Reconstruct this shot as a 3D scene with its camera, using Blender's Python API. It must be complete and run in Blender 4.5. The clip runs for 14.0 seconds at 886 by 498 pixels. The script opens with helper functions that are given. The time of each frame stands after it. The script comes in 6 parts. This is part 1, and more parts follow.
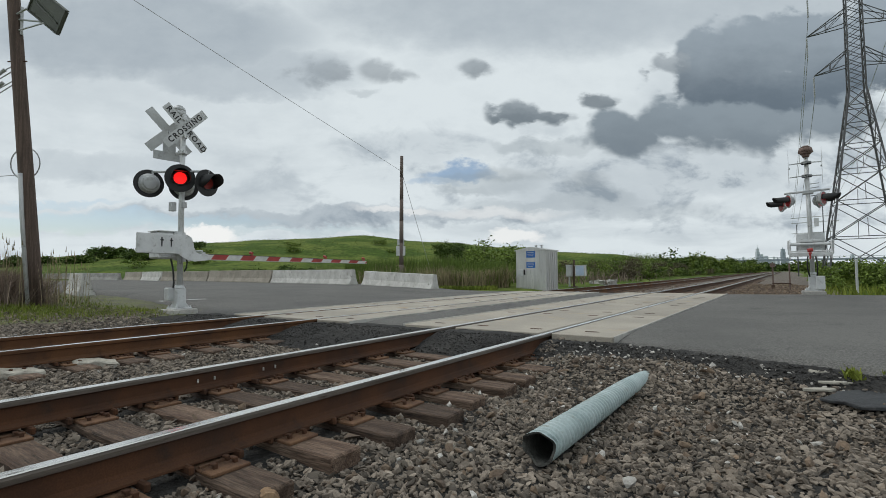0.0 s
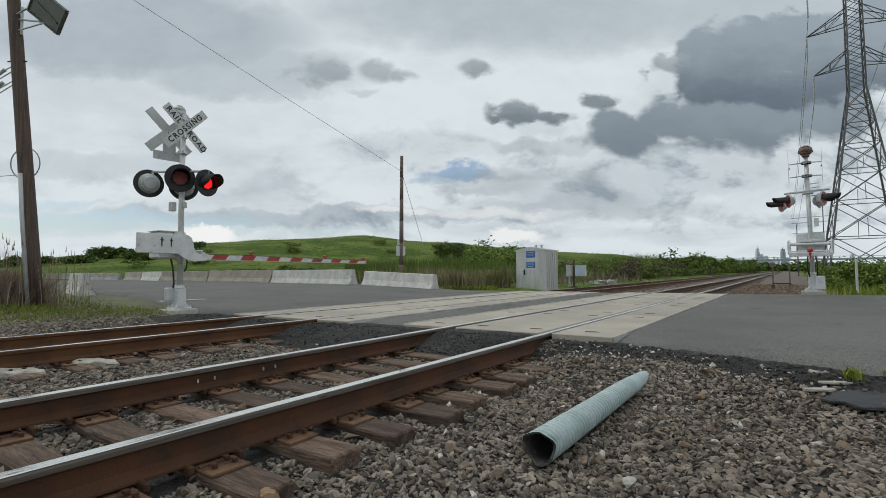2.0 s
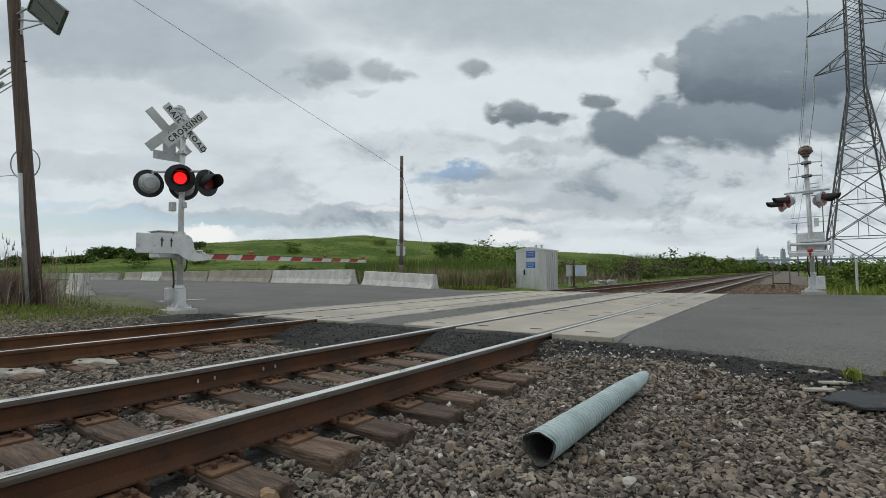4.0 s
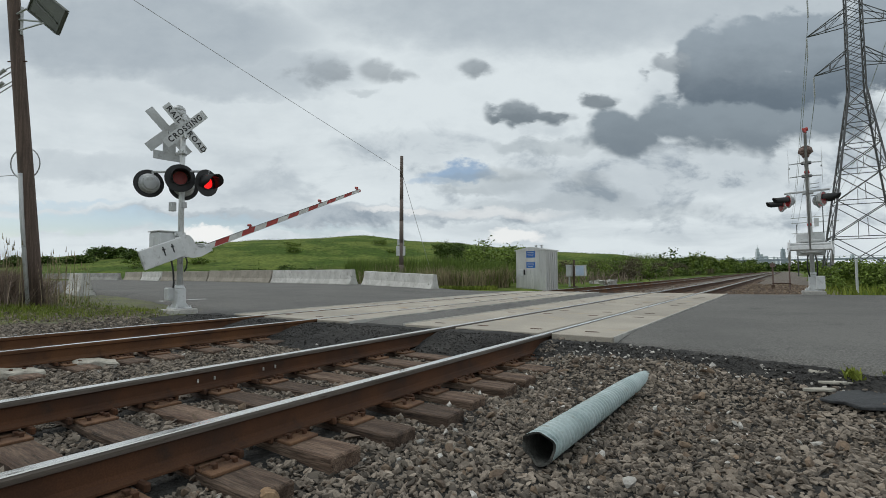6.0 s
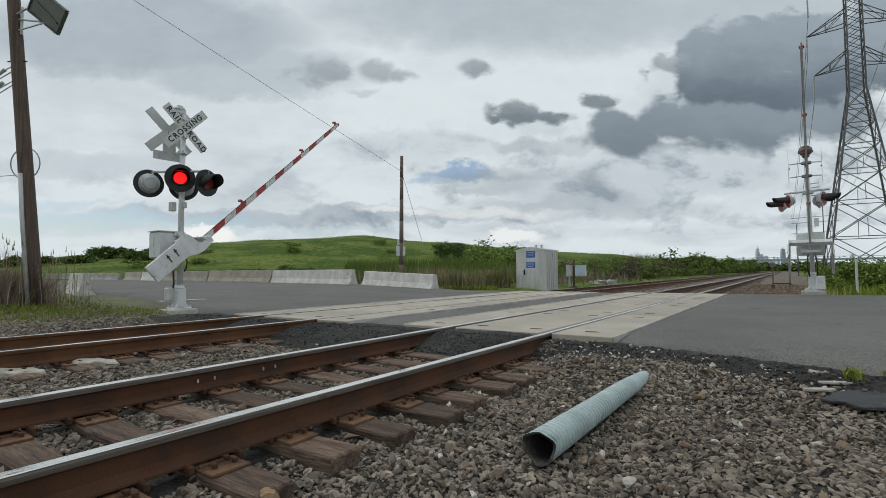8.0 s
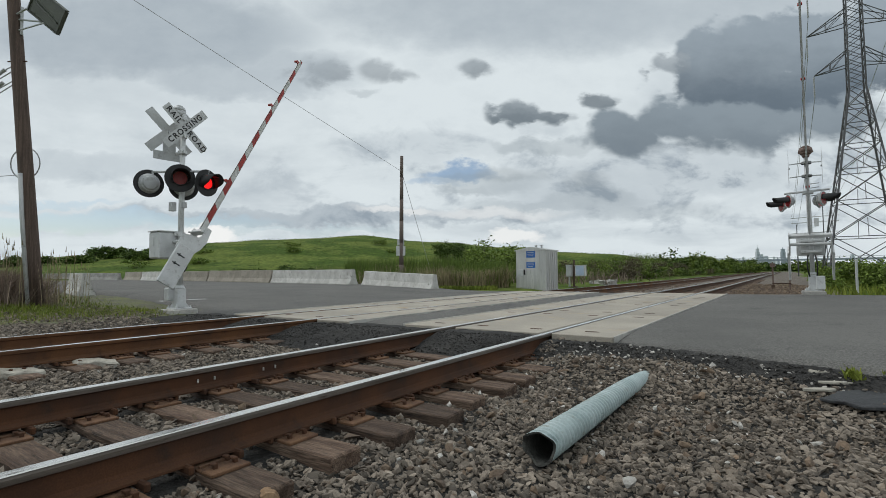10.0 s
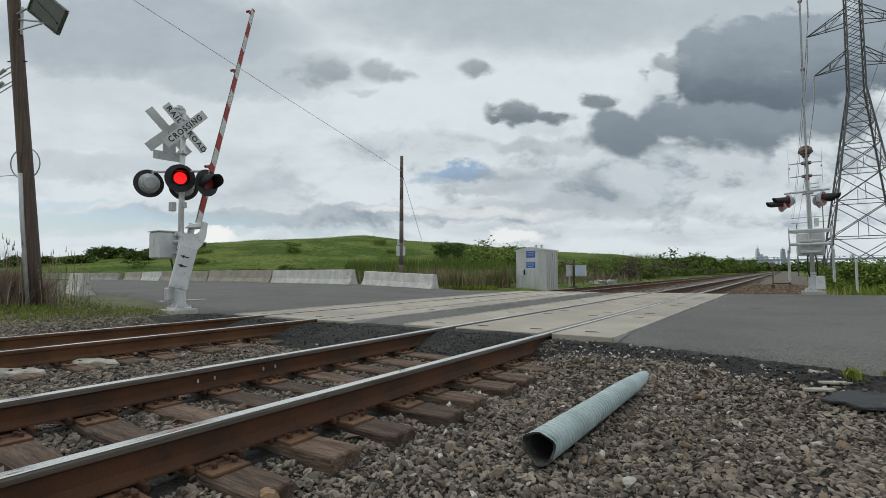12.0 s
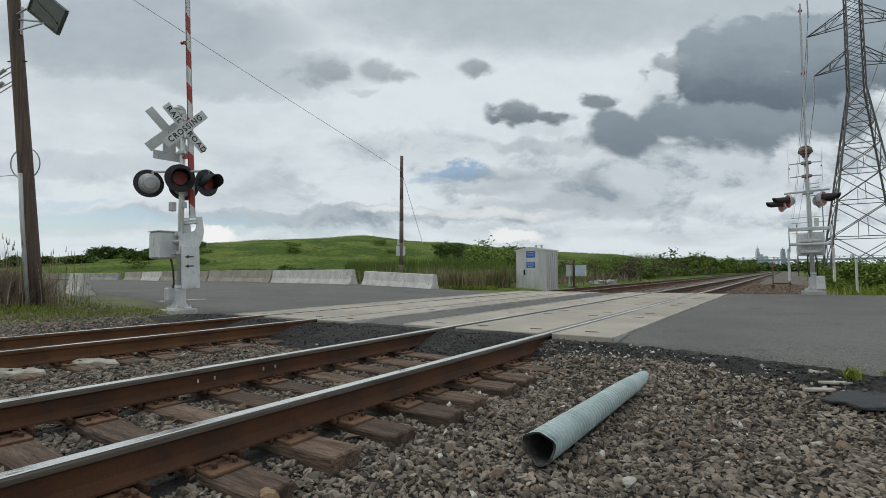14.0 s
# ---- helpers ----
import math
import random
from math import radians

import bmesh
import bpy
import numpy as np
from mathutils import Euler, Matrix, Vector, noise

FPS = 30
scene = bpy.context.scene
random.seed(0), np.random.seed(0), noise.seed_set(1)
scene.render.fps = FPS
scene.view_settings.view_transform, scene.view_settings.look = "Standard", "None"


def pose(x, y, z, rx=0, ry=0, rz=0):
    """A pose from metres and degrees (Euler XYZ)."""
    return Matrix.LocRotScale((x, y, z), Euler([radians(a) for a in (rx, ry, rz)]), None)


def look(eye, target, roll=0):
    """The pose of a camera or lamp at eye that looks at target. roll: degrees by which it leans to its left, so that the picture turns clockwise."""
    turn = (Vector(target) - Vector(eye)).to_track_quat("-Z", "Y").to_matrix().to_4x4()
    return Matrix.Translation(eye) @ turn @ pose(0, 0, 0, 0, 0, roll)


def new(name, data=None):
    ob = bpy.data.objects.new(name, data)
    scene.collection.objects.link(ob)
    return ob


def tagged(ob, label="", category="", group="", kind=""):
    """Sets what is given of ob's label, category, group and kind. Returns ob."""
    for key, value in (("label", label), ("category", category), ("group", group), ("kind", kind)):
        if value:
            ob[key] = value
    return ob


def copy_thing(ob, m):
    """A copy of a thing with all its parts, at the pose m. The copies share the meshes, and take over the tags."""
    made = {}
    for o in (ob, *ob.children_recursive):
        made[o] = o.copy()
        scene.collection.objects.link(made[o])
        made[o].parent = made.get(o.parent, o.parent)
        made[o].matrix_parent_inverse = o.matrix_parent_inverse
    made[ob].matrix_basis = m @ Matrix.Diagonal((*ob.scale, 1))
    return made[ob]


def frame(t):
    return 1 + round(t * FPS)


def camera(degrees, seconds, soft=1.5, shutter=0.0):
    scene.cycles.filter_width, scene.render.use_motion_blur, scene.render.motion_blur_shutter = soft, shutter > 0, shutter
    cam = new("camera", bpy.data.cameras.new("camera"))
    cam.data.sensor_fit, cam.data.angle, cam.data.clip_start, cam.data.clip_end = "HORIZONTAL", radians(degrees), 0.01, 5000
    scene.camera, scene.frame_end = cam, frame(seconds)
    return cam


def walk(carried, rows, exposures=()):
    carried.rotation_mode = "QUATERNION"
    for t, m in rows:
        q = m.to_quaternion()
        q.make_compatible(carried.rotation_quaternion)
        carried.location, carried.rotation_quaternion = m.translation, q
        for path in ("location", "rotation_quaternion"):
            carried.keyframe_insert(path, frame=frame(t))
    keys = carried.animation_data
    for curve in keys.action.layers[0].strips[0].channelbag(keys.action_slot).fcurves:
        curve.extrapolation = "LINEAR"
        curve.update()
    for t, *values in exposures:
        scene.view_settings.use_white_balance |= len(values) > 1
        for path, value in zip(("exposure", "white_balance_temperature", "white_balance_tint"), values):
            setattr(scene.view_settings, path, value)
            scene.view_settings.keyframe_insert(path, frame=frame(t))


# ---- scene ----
cam = camera(82.64, 14.0, soft=0.9)
EYE = (2.552, 0.0, 0.772)
YAW, PITCH, ROLL = -34.465, 2.689, -0.513
FWD = Vector((math.sin(radians(YAW)) * math.cos(radians(PITCH)), math.cos(radians(YAW)) * math.cos(radians(PITCH)), math.sin(radians(PITCH))))
STAND = look(EYE, Vector(EYE) + 10 * FWD, ROLL)
walk(cam, [(0.0, STAND), (14.0, STAND)], exposures=[(0.0, 0.0), (14.0, 0.0)])


# ---- world and sun ----
def math_node(nt, op, a, b=None, clamp=False):
    n = nt.nodes.new("ShaderNodeMath")
    n.operation, n.use_clamp = op, clamp
    for i, v in enumerate((a, b)):
        if v is None:
            continue
        if isinstance(v, (int, float)):
            n.inputs[i].default_value = v
        else:
            nt.links.new(v, n.inputs[i])
    return n.outputs[0]


def smooth(nt, v, lo, hi, to0=0.0, to1=1.0):
    n = nt.nodes.new("ShaderNodeMapRange")
    n.interpolation_type = "SMOOTHSTEP"
    nt.links.new(v, n.inputs["Value"])
    n.inputs["From Min"].default_value, n.inputs["From Max"].default_value = lo, hi
    n.inputs["To Min"].default_value, n.inputs["To Max"].default_value = to0, to1
    return n.outputs["Result"]


def noise_node(nt, vec, scale, detail=5.0, rough=0.55, distort=0.0):
    n = nt.nodes.new("ShaderNodeTexNoise")
    n.inputs["Scale"].default_value, n.inputs["Detail"].default_value = scale, detail
    n.inputs["Roughness"].default_value, n.inputs["Distortion"].default_value = rough, distort
    if vec is not None:
        nt.links.new(vec, n.inputs["Vector"])
    return n


def mix_node(nt, fac, a, b, blend="MIX"):
    n = nt.nodes.new("ShaderNodeMix")
    n.data_type, n.blend_type = "RGBA", blend
    for sock, v in ((n.inputs["Factor"], fac), (n.inputs["A"], a), (n.inputs["B"], b)):
        pass
    ins = [s for s in n.inputs if s.enabled]
    for sock, v in zip(ins, (fac, a, b)):
        if isinstance(v, (int, float)):
            sock.default_value = v
        elif isinstance(v, tuple):
            sock.default_value = (*v[:3], 1.0)
        else:
            nt.links.new(v, sock)
    return [s for s in n.outputs if s.enabled][0]


def vec_node(nt, op, a, b):
    n = nt.nodes.new("ShaderNodeVectorMath")
    n.operation = op
    for i, v in enumerate((a, b)):
        if isinstance(v, (tuple, Vector)):
            n.inputs[i].default_value = tuple(v)
        else:
            nt.links.new(v, n.inputs[i])
    return n.outputs["Value"] if op == "DOT_PRODUCT" else n.outputs["Vector"]


SUN_ELEV, SUN_AZ = 52.0, -100.0      # degrees; the azimuth counts from +Y towards +X


def make_world():
    world = bpy.data.worlds.new("sky")
    scene.world = world
    world.use_nodes = True
    nt = world.node_tree
    nt.nodes.clear()
    out = nt.nodes.new("ShaderNodeOutputWorld")
    back = nt.nodes.new("ShaderNodeBackground")
    sky = nt.nodes.new("ShaderNodeTexSky")
    sky.sky_type, sky.sun_disc = "NISHITA", False
    sky.sun_elevation, sky.sun_rotation = radians(SUN_ELEV), radians(SUN_AZ)
    ray = nt.nodes.new("ShaderNodeTexCoord").outputs["Generated"]
    sep = nt.nodes.new("ShaderNodeSeparateXYZ")
    nt.links.new(ray, sep.inputs[0])
    # a flat map of the sky ahead: u to the side, v upwards
    side, up = Vector((0.8242, 0.5662, -0.0089)), Vector((0.0339, -0.0336, 0.9989))
    ahead = math_node(nt, "MAXIMUM", vec_node(nt, "DOT_PRODUCT", ray, FWD), 0.06)
    u = math_node(nt, "DIVIDE", vec_node(nt, "DOT_PRODUCT", ray, side), ahead)
    v = math_node(nt, "DIVIDE", vec_node(nt, "DOT_PRODUCT", ray, up), ahead)
    flat = nt.nodes.new("ShaderNodeCombineXYZ")
    nt.links.new(u, flat.inputs[0])
    nt.links.new(math_node(nt, "MULTIPLY", v, 1.7), flat.inputs[1])
    big = noise_node(nt, flat.outputs[0], 3.2, 6, 0.58)
    small = noise_node(nt, flat.outputs[0], 11.0, 7, 0.62)
    bsep = nt.nodes.new("ShaderNodeSeparateColor")
    nt.links.new(big.outputs["Color"], bsep.inputs[0])
    ssep = nt.nodes.new("ShaderNodeSeparateColor")
    nt.links.new(small.outputs["Color"], ssep.inputs[0])

    def wobble(i, a, b):
        x = math_node(nt, "MULTIPLY", math_node(nt, "SUBTRACT", bsep.outputs[i], 0.5), a)
        y = math_node(nt, "MULTIPLY", math_node(nt, "SUBTRACT", ssep.outputs[i], 0.5), b)
        return math_node(nt, "ADD", x, y)

    uw = math_node(nt, "ADD", u, wobble(0, 0.07, 0.085))
    vw = math_node(nt, "ADD", v, wobble(1, 0.045, 0.075))

    def puff(u0, v0, a, b, strength, soft=0.5):
        x = math_node(nt, "DIVIDE", math_node(nt, "SUBTRACT", uw, u0), a)
        y = math_node(nt, "DIVIDE", math_node(nt, "SUBTRACT", vw, v0), b)
        q = math_node(nt, "ADD", math_node(nt, "MULTIPLY", x, x), math_node(nt, "MULTIPLY", y, y))
        return math_node(nt, "MULTIPLY", smooth(nt, q, 1.0 + soft, 1.0 - soft, 0.0, 1.0), strength)

    def gather(rows):
        total = None
        for row in rows:
            d = puff(*row)
            total = d if total is None else math_node(nt, "MAXIMUM", total, d)
        return total

    # grey sheets: wide, soft-edged
    sheets = gather([(-0.60, 0.43, 0.34, 0.095, 0.70, 0.6), (-0.40, 0.350, 0.22, 0.06, 0.52, 0.6), (-0.85, 0.44, 0.12, 0.06, 0.5, 0.7), (0.15, 0.475, 0.42, 0.085, 0.62, 0.9),
                     (0.62, 0.47, 0.30, 0.07, 0.55, 0.9), (-0.72, 0.165, 0.24, 0.028, 0.35, 0.9), (0.30, 0.12, 0.20, 0.06, 0.42, 0.9),
                     (-0.2, 0.065, 0.5, 0.018, 0.6, 0.8), (0.52, 0.16, 0.22, 0.05, 0.35, 0.9), (-0.05, 0.20, 0.2, 0.03, 0.25, 0.9)])
    # rounded billows that shape the edges of the separate clouds
    def billow(scale, shift):
        n = nt.nodes.new("ShaderNodeTexVoronoi")
        n.feature = "SMOOTH_F1"
        n.inputs["Scale"].default_value, n.inputs["Smoothness"].default_value = scale, 0.35
        bent = nt.nodes.new("ShaderNodeCombineXYZ")
        nt.links.new(math_node(nt, "ADD", uw, shift), bent.inputs[0])
        nt.links.new(math_node(nt, "MULTIPLY", vw, 1.25), bent.inputs[1])
        nt.links.new(bent.outputs[0], n.inputs["Vector"])
        return math_node(nt, "SUBTRACT", n.outputs["Distance"], 0.42)

    lumps = math_node(nt, "ADD", math_node(nt, "MULTIPLY", billow(15.0, 0.3), 0.50), math_node(nt, "MULTIPLY", billow(38.0, 0.7), 0.26))
    lumps = math_node(nt, "ADD", lumps, math_node(nt, "MULTIPLY", math_node(nt, "SUBTRACT", small.outputs["Fac"], 0.5), 0.75))

    def cloud(puffs, soft, strength, rough):
        """One cloud: the union of rounded puffs (u, v, half width, half height) with billowing edges."""
        least = None
        for u0, v0, a, b in puffs:
            x = math_node(nt, "DIVIDE", math_node(nt, "SUBTRACT", u, u0), a)
            y = math_node(nt, "DIVIDE", math_node(nt, "SUBTRACT", v, v0), b)
            q = math_node(nt, "ADD", math_node(nt, "MULTIPLY", x, x), math_node(nt, "MULTIPLY", y, y))
            least = q if least is None else math_node(nt, "MINIMUM", least, q)
        rim = math_node(nt, "ADD", math_node(nt, "SQRT", least), math_node(nt, "MULTIPLY", lumps, rough))
        return math_node(nt, "MULTIPLY", smooth(nt, rim, 1.0 + soft, 1.0 - soft, 0.0, 1.0), strength)

    # thin grey wisps
    darks = gather([(0.27, 0.205, 0.10, 0.018, 0.32, 0.7), (0.08, 0.135, 0.10, 0.020, 0.32, 0.7), (0.40, 0.075, 0.16, 0.018, 0.26, 0.8),
                    (0.30, 0.10, 0.10, 0.022, 0.3, 0.7), (0.16, 0.09, 0.12, 0.014, 0.26, 0.8), (0.175, 0.205, 0.07, 0.016, 0.4, 0.8),
                    (0.05, 0.118, 0.06, 0.010, 0.4, 0.8), (-0.16, 0.31, 0.03, 0.010, 0.3, 0.8)])
    # breaks with blue sky
    blues = gather([(0.035, 0.152, 0.075, 0.016, 0.85, 0.7), (-0.02, 0.135, 0.05, 0.010, 0.5, 0.8), (-0.74, 0.052, 0.26, 0.018, 0.8, 0.8), (-0.55, 0.056, 0.22, 0.013, 0.7, 0.8), (-0.78, 0.09, 0.14, 0.008, 0.5, 0.8),
                    (-0.30, 0.042, 0.22, 0.006, 0.4, 0.8)])
    # bright sunlit heaps near the horizon
    heaps = gather([(-0.464, 0.030, 0.060, 0.018, 1.0, 0.5), (0.135, 0.022, 0.055, 0.014, 0.8, 0.6), (-0.09, 0.075, 0.07, 0.007, 0.6, 0.8),
                    (0.09, 0.070, 0.13, 0.014, 0.5, 0.8)])
    # uneven grey over the whole dome, in the perspective of a flat layer
    lift = math_node(nt, "ADD", math_node(nt, "MAXIMUM", sep.outputs[2], 0.0), 0.16)
    layer = nt.nodes.new("ShaderNodeCombineXYZ")
    nt.links.new(math_node(nt, "DIVIDE", sep.outputs[0], lift), layer.inputs[0])
    nt.links.new(math_node(nt, "DIVIDE", sep.outputs[1], lift), layer.inputs[1])
    broad = noise_node(nt, layer.outputs[0], 0.9, 6, 0.55, 0.4)
    general = smooth(nt, broad.outputs["Fac"], 0.40, 0.75, 0.0, 0.42)
    grey = math_node(nt, "MAXIMUM", sheets, general)
    # small torn puffs in the lower half of the sky
    torn = noise_node(nt, flat.outputs[0], 7.5, 8, 0.6, 0.3)
    band = math_node(nt, "MULTIPLY", smooth(nt, v, 0.30, 0.16), smooth(nt, v, 0.0, 0.05))
    band = math_node(nt, "MULTIPLY", band, smooth(nt, u, -0.5, 0.05, 0.25, 1.0))
    grey = math_node(nt, "ADD", grey, math_node(nt, "MULTIPLY", smooth(nt, torn.outputs["Fac"], 0.48, 0.66, 0.0, 0.62), band))
    texture = math_node(nt, "MULTIPLY", math_node(nt, "SUBTRACT", small.outputs["Fac"], 0.5), 0.35)
    grey = math_node(nt, "ADD", grey, texture, clamp=True)
    col = mix_node(nt, grey, (0.70, 0.765, 0.795), (0.300, 0.358, 0.415))
    blue = mix_node(nt, 1.0, sky.outputs[0], (0.085, 0.09, 0.095), "MULTIPLY")
    col = mix_node(nt, blues, col, blue)
    col = mix_node(nt, heaps, col, (0.88, 0.89, 0.88))
    col = mix_node(nt, darks, col, (0.25, 0.30, 0.335))
    # the separate clouds, each paler on top and darkest along its base
    mottle = math_node(nt, "MULTIPLY", math_node(nt, "SUBTRACT", math_node(nt, "ADD", big.outputs["Fac"], small.outputs["Fac"]), 1.0), 0.10)
    for puffs, soft, strength, base_v, top_v, low, high in (
            (((0.62, 0.265, 0.22, 0.076), (0.75, 0.285, 0.13, 0.075), (0.365, 0.228, 0.080, 0.044), (0.46, 0.250, 0.11, 0.036), (0.335, 0.25, 0.05, 0.034)), 0.24, 0.93, 0.19, 0.29, (0.170, 0.212, 0.250), (0.225, 0.275, 0.318)),
            (((0.605, 0.370, 0.145, 0.088), (0.535, 0.385, 0.075, 0.062), (0.515, 0.330, 0.065, 0.050), (0.74, 0.390, 0.15, 0.095), (0.90, 0.41, 0.16, 0.11), (0.66, 0.325, 0.19, 0.045)), 0.15, 0.95, 0.285, 0.455, (0.128, 0.166, 0.205), (0.295, 0.352, 0.402)),
            (((0.452, 0.366, 0.048, 0.022),), 0.25, 0.75, 0.34, 0.39, (0.22, 0.26, 0.295), (0.33, 0.375, 0.41)),
            (((0.142, 0.272, 0.052, 0.028), (0.215, 0.262, 0.060, 0.016)), 0.28, 0.9, 0.245, 0.30, (0.135, 0.17, 0.20), (0.27, 0.315, 0.35)),
            (((0.312, 0.292, 0.047, 0.018),), 0.28, 0.85, 0.275, 0.31, (0.15, 0.185, 0.215), (0.27, 0.315, 0.35)),
            (((0.055, 0.358, 0.040, 0.020),), 0.35, 0.75, 0.335, 0.38, (0.17, 0.205, 0.235), (0.29, 0.335, 0.37)),
            (((-0.235, 0.354, 0.065, 0.026), (-0.140, 0.356, 0.052, 0.022), (-0.08, 0.347, 0.032, 0.016)), 0.45, 0.62, 0.325, 0.385, (0.19, 0.225, 0.255), (0.31, 0.355, 0.39)),
            (((0.28, 0.136, 0.045, 0.018), (0.13, 0.147, 0.075, 0.014)), 0.5, 0.45, 0.12, 0.16, (0.25, 0.295, 0.325), (0.38, 0.425, 0.45))):
        tone = smooth(nt, math_node(nt, "ADD", v, mottle), base_v, top_v)
        col = mix_node(nt, cloud(puffs, soft, strength, 1.0 if len(puffs) > 4 else 1.9), col, mix_node(nt, tone, low, high))
    nt.links.new(col, back.inputs["Color"])
    back.inputs["Strength"].default_value = 1.0
    nt.links.new(back.outputs[0], out.inputs[0])
    sun = bpy.data.lights.new("sun", "SUN")
    sun.energy, sun.angle, sun.color = 0.9, radians(20), (1.0, 0.97, 0.92)
    ob = new("sun", sun)
    e, a = radians(SUN_ELEV), radians(SUN_AZ)
    ob.matrix_basis = look((0, 0, 50), (-50 * math.sin(a) * math.cos(e), -50 * math.cos(a) * math.cos(e), 50 - 50 * math.sin(e)))


make_world()


# ---- materials ----
def material(name, c1, c2, scale=4.0, rough=0.85, metal=0.0, bump=0.3, fine=60.0, c3=None, spread=0.0, lo=0.35, hi=0.65,
             stretch=(1, 1, 1), depth=0.02, grain=0.35, island=0.0, spec=0.5):
    """Two tones in broad patches, a fine grain over them, a third tone in spots, and relief."""
    m = bpy.data.materials.new(name)
    m.use_nodes = True
    nt = m.node_tree
    b = nt.nodes["Principled BSDF"]
    tc = nt.nodes.new("ShaderNodeTexCoord").outputs["Object"]
    mp = nt.nodes.new("ShaderNodeMapping")
    mp.inputs["Scale"].default_value = stretch
    nt.links.new(tc, mp.inputs["Vector"])
    vec = mp.outputs[0]
    info = nt.nodes.new("ShaderNodeObjectInfo")
    shift = vec_node(nt, "ADD", vec, (0, 0, 0))
    if spread or island:
        off = nt.nodes.new("ShaderNodeCombineXYZ")
        nt.links.new(math_node(nt, "MULTIPLY", info.outputs["Random"], 31.0), off.inputs[0])
        shift = vec_node(nt, "ADD", vec, off.outputs[0])
    coarse = noise_node(nt, shift, scale, 5, 0.6)
    fin = noise_node(nt, shift, fine, 4, 0.6)
    col = mix_node(nt, smooth(nt, coarse.outputs["Fac"], lo, hi), c1, c2)
    if c3:
        spots = noise_node(nt, shift, scale * 2.7, 6, 0.65)
        col = mix_node(nt, smooth(nt, spots.outputs["Fac"], 0.56, 0.70), col, c3)
    tone = smooth(nt, fin.outputs["Fac"], 0.25, 0.75, 1.0 - grain, 1.0 + grain)
    if spread:
        var = nt.nodes.new("ShaderNodeMapRange")
        nt.links.new(info.outputs["Random"], var.inputs["Value"])
        var.inputs["To Min"].default_value, var.inputs["To Max"].default_value = 1 - spread, 1 + spread
        tone = math_node(nt, "MULTIPLY", tone, var.outputs[0])
    if island:
        geo = nt.nodes.new("ShaderNodeNewGeometry")
        var = nt.nodes.new("ShaderNodeMapRange")
        nt.links.new(geo.outputs["Random Per Island"], var.inputs["Value"])
        var.inputs["To Min"].default_value, var.inputs["To Max"].default_value = 1 - island, 1 + island
        tone = math_node(nt, "MULTIPLY", tone, var.outputs[0])
    grey = nt.nodes.new("ShaderNodeCombineColor")
    for i in range(3):
        nt.links.new(tone, grey.inputs[i])
    col = mix_node(nt, 1.0, col, grey.outputs[0], "MULTIPLY")
    nt.links.new(col, b.inputs["Base Color"])
    nt.links.new(smooth(nt, coarse.outputs["Fac"], 0.3, 0.7, max(rough - 0.08, 0.03), min(rough + 0.08, 1.0)), b.inputs["Roughness"])
    b.inputs["Metallic"].default_value = metal
    b.inputs["Specular IOR Level"].default_value = spec
    if bump:
        bn = nt.nodes.new("ShaderNodeBump")
        bn.inputs["Strength"].default_value, bn.inputs["Distance"].default_value = bump, depth
        h = math_node(nt, "ADD", fin.outputs["Fac"], math_node(nt, "MULTIPLY", coarse.outputs["Fac"], 0.6))
        nt.links.new(h, bn.inputs["Height"])
        nt.links.new(bn.outputs[0], b.inputs["Normal"])
    return m


def leaf_material(name, c1, c2, island=0.35, rough=0.6, scale=0.6):
    return material(name, c1, c2, scale, rough, 0, 0.0, 9.0, None, 0.0, 0.35, 0.65, (1, 1, 1), 0.01, 0.15, island, 0.10)


def glow(name, colour, strength):
    m = bpy.data.materials.new(name)
    m.use_nodes = True
    b = m.node_tree.nodes["Principled BSDF"]
    b.inputs["Base Color"].default_value = (*colour, 1)
    b.inputs["Emission Color"].default_value = (*colour, 1)
    b.inputs["Emission Strength"].default_value = strength
    return m


ASPHALT = material("asphalt", (0.110, 0.107, 0.100), (0.148, 0.144, 0.134), 0.45, 0.9, 0, 0.7, 60, (0.088, 0.087, 0.083), depth=0.012, grain=0.45, spec=0.3)
ASPHALT_DARK = material("fresh_asphalt", (0.020, 0.019, 0.018), (0.042, 0.040, 0.037), 1.5, 0.95, 0, 1.0, 45, (0.070, 0.066, 0.060), depth=0.03, grain=0.6)
# bed under the stones: near-black, the shade in the gaps put into its colour
BALLAST_SHADE = material("ballast", (0.016, 0.015, 0.013), (0.034, 0.031, 0.027), 3.0, 0.95, 0, 1.0, 28, (0.05, 0.048, 0.045), depth=0.04, grain=0.7)
STONE = material("crushed_stone", (0.132, 0.108, 0.085), (0.216, 0.182, 0.146), 5.0, 0.9, 0, 0.4, 150, (0.12, 0.086, 0.058), depth=0.003, grain=0.2, island=0.62)
CONCRETE = material("panel_concrete", (0.30, 0.272, 0.228), (0.40, 0.360, 0.300), 0.6, 0.9, 0, 0.35, 70, (0.40, 0.315, 0.205), spread=0.08, depth=0.006, grain=0.16)
CONCRETE_GREY = material("weathered_concrete", (0.31, 0.30, 0.28), (0.44, 0.425, 0.395), 1.6, 0.92, 0, 0.4, 50, (0.24, 0.22, 0.19), spread=0.22, depth=0.01, grain=0.2)
RUST = material("rusty_steel", (0.044, 0.018, 0.0080), (0.090, 0.037, 0.0155), 1.4, 0.9, 0.0, 0.25, 120, (0.042, 0.022, 0.013), depth=0.004, grain=0.2)
RUST_BRIGHT = material("orange_rust", (0.098, 0.050, 0.028), (0.165, 0.088, 0.046), 7, 0.95, 0.0, 0.3, 140, (0.075, 0.040, 0.024), spread=0.2, depth=0.004, grain=0.3)
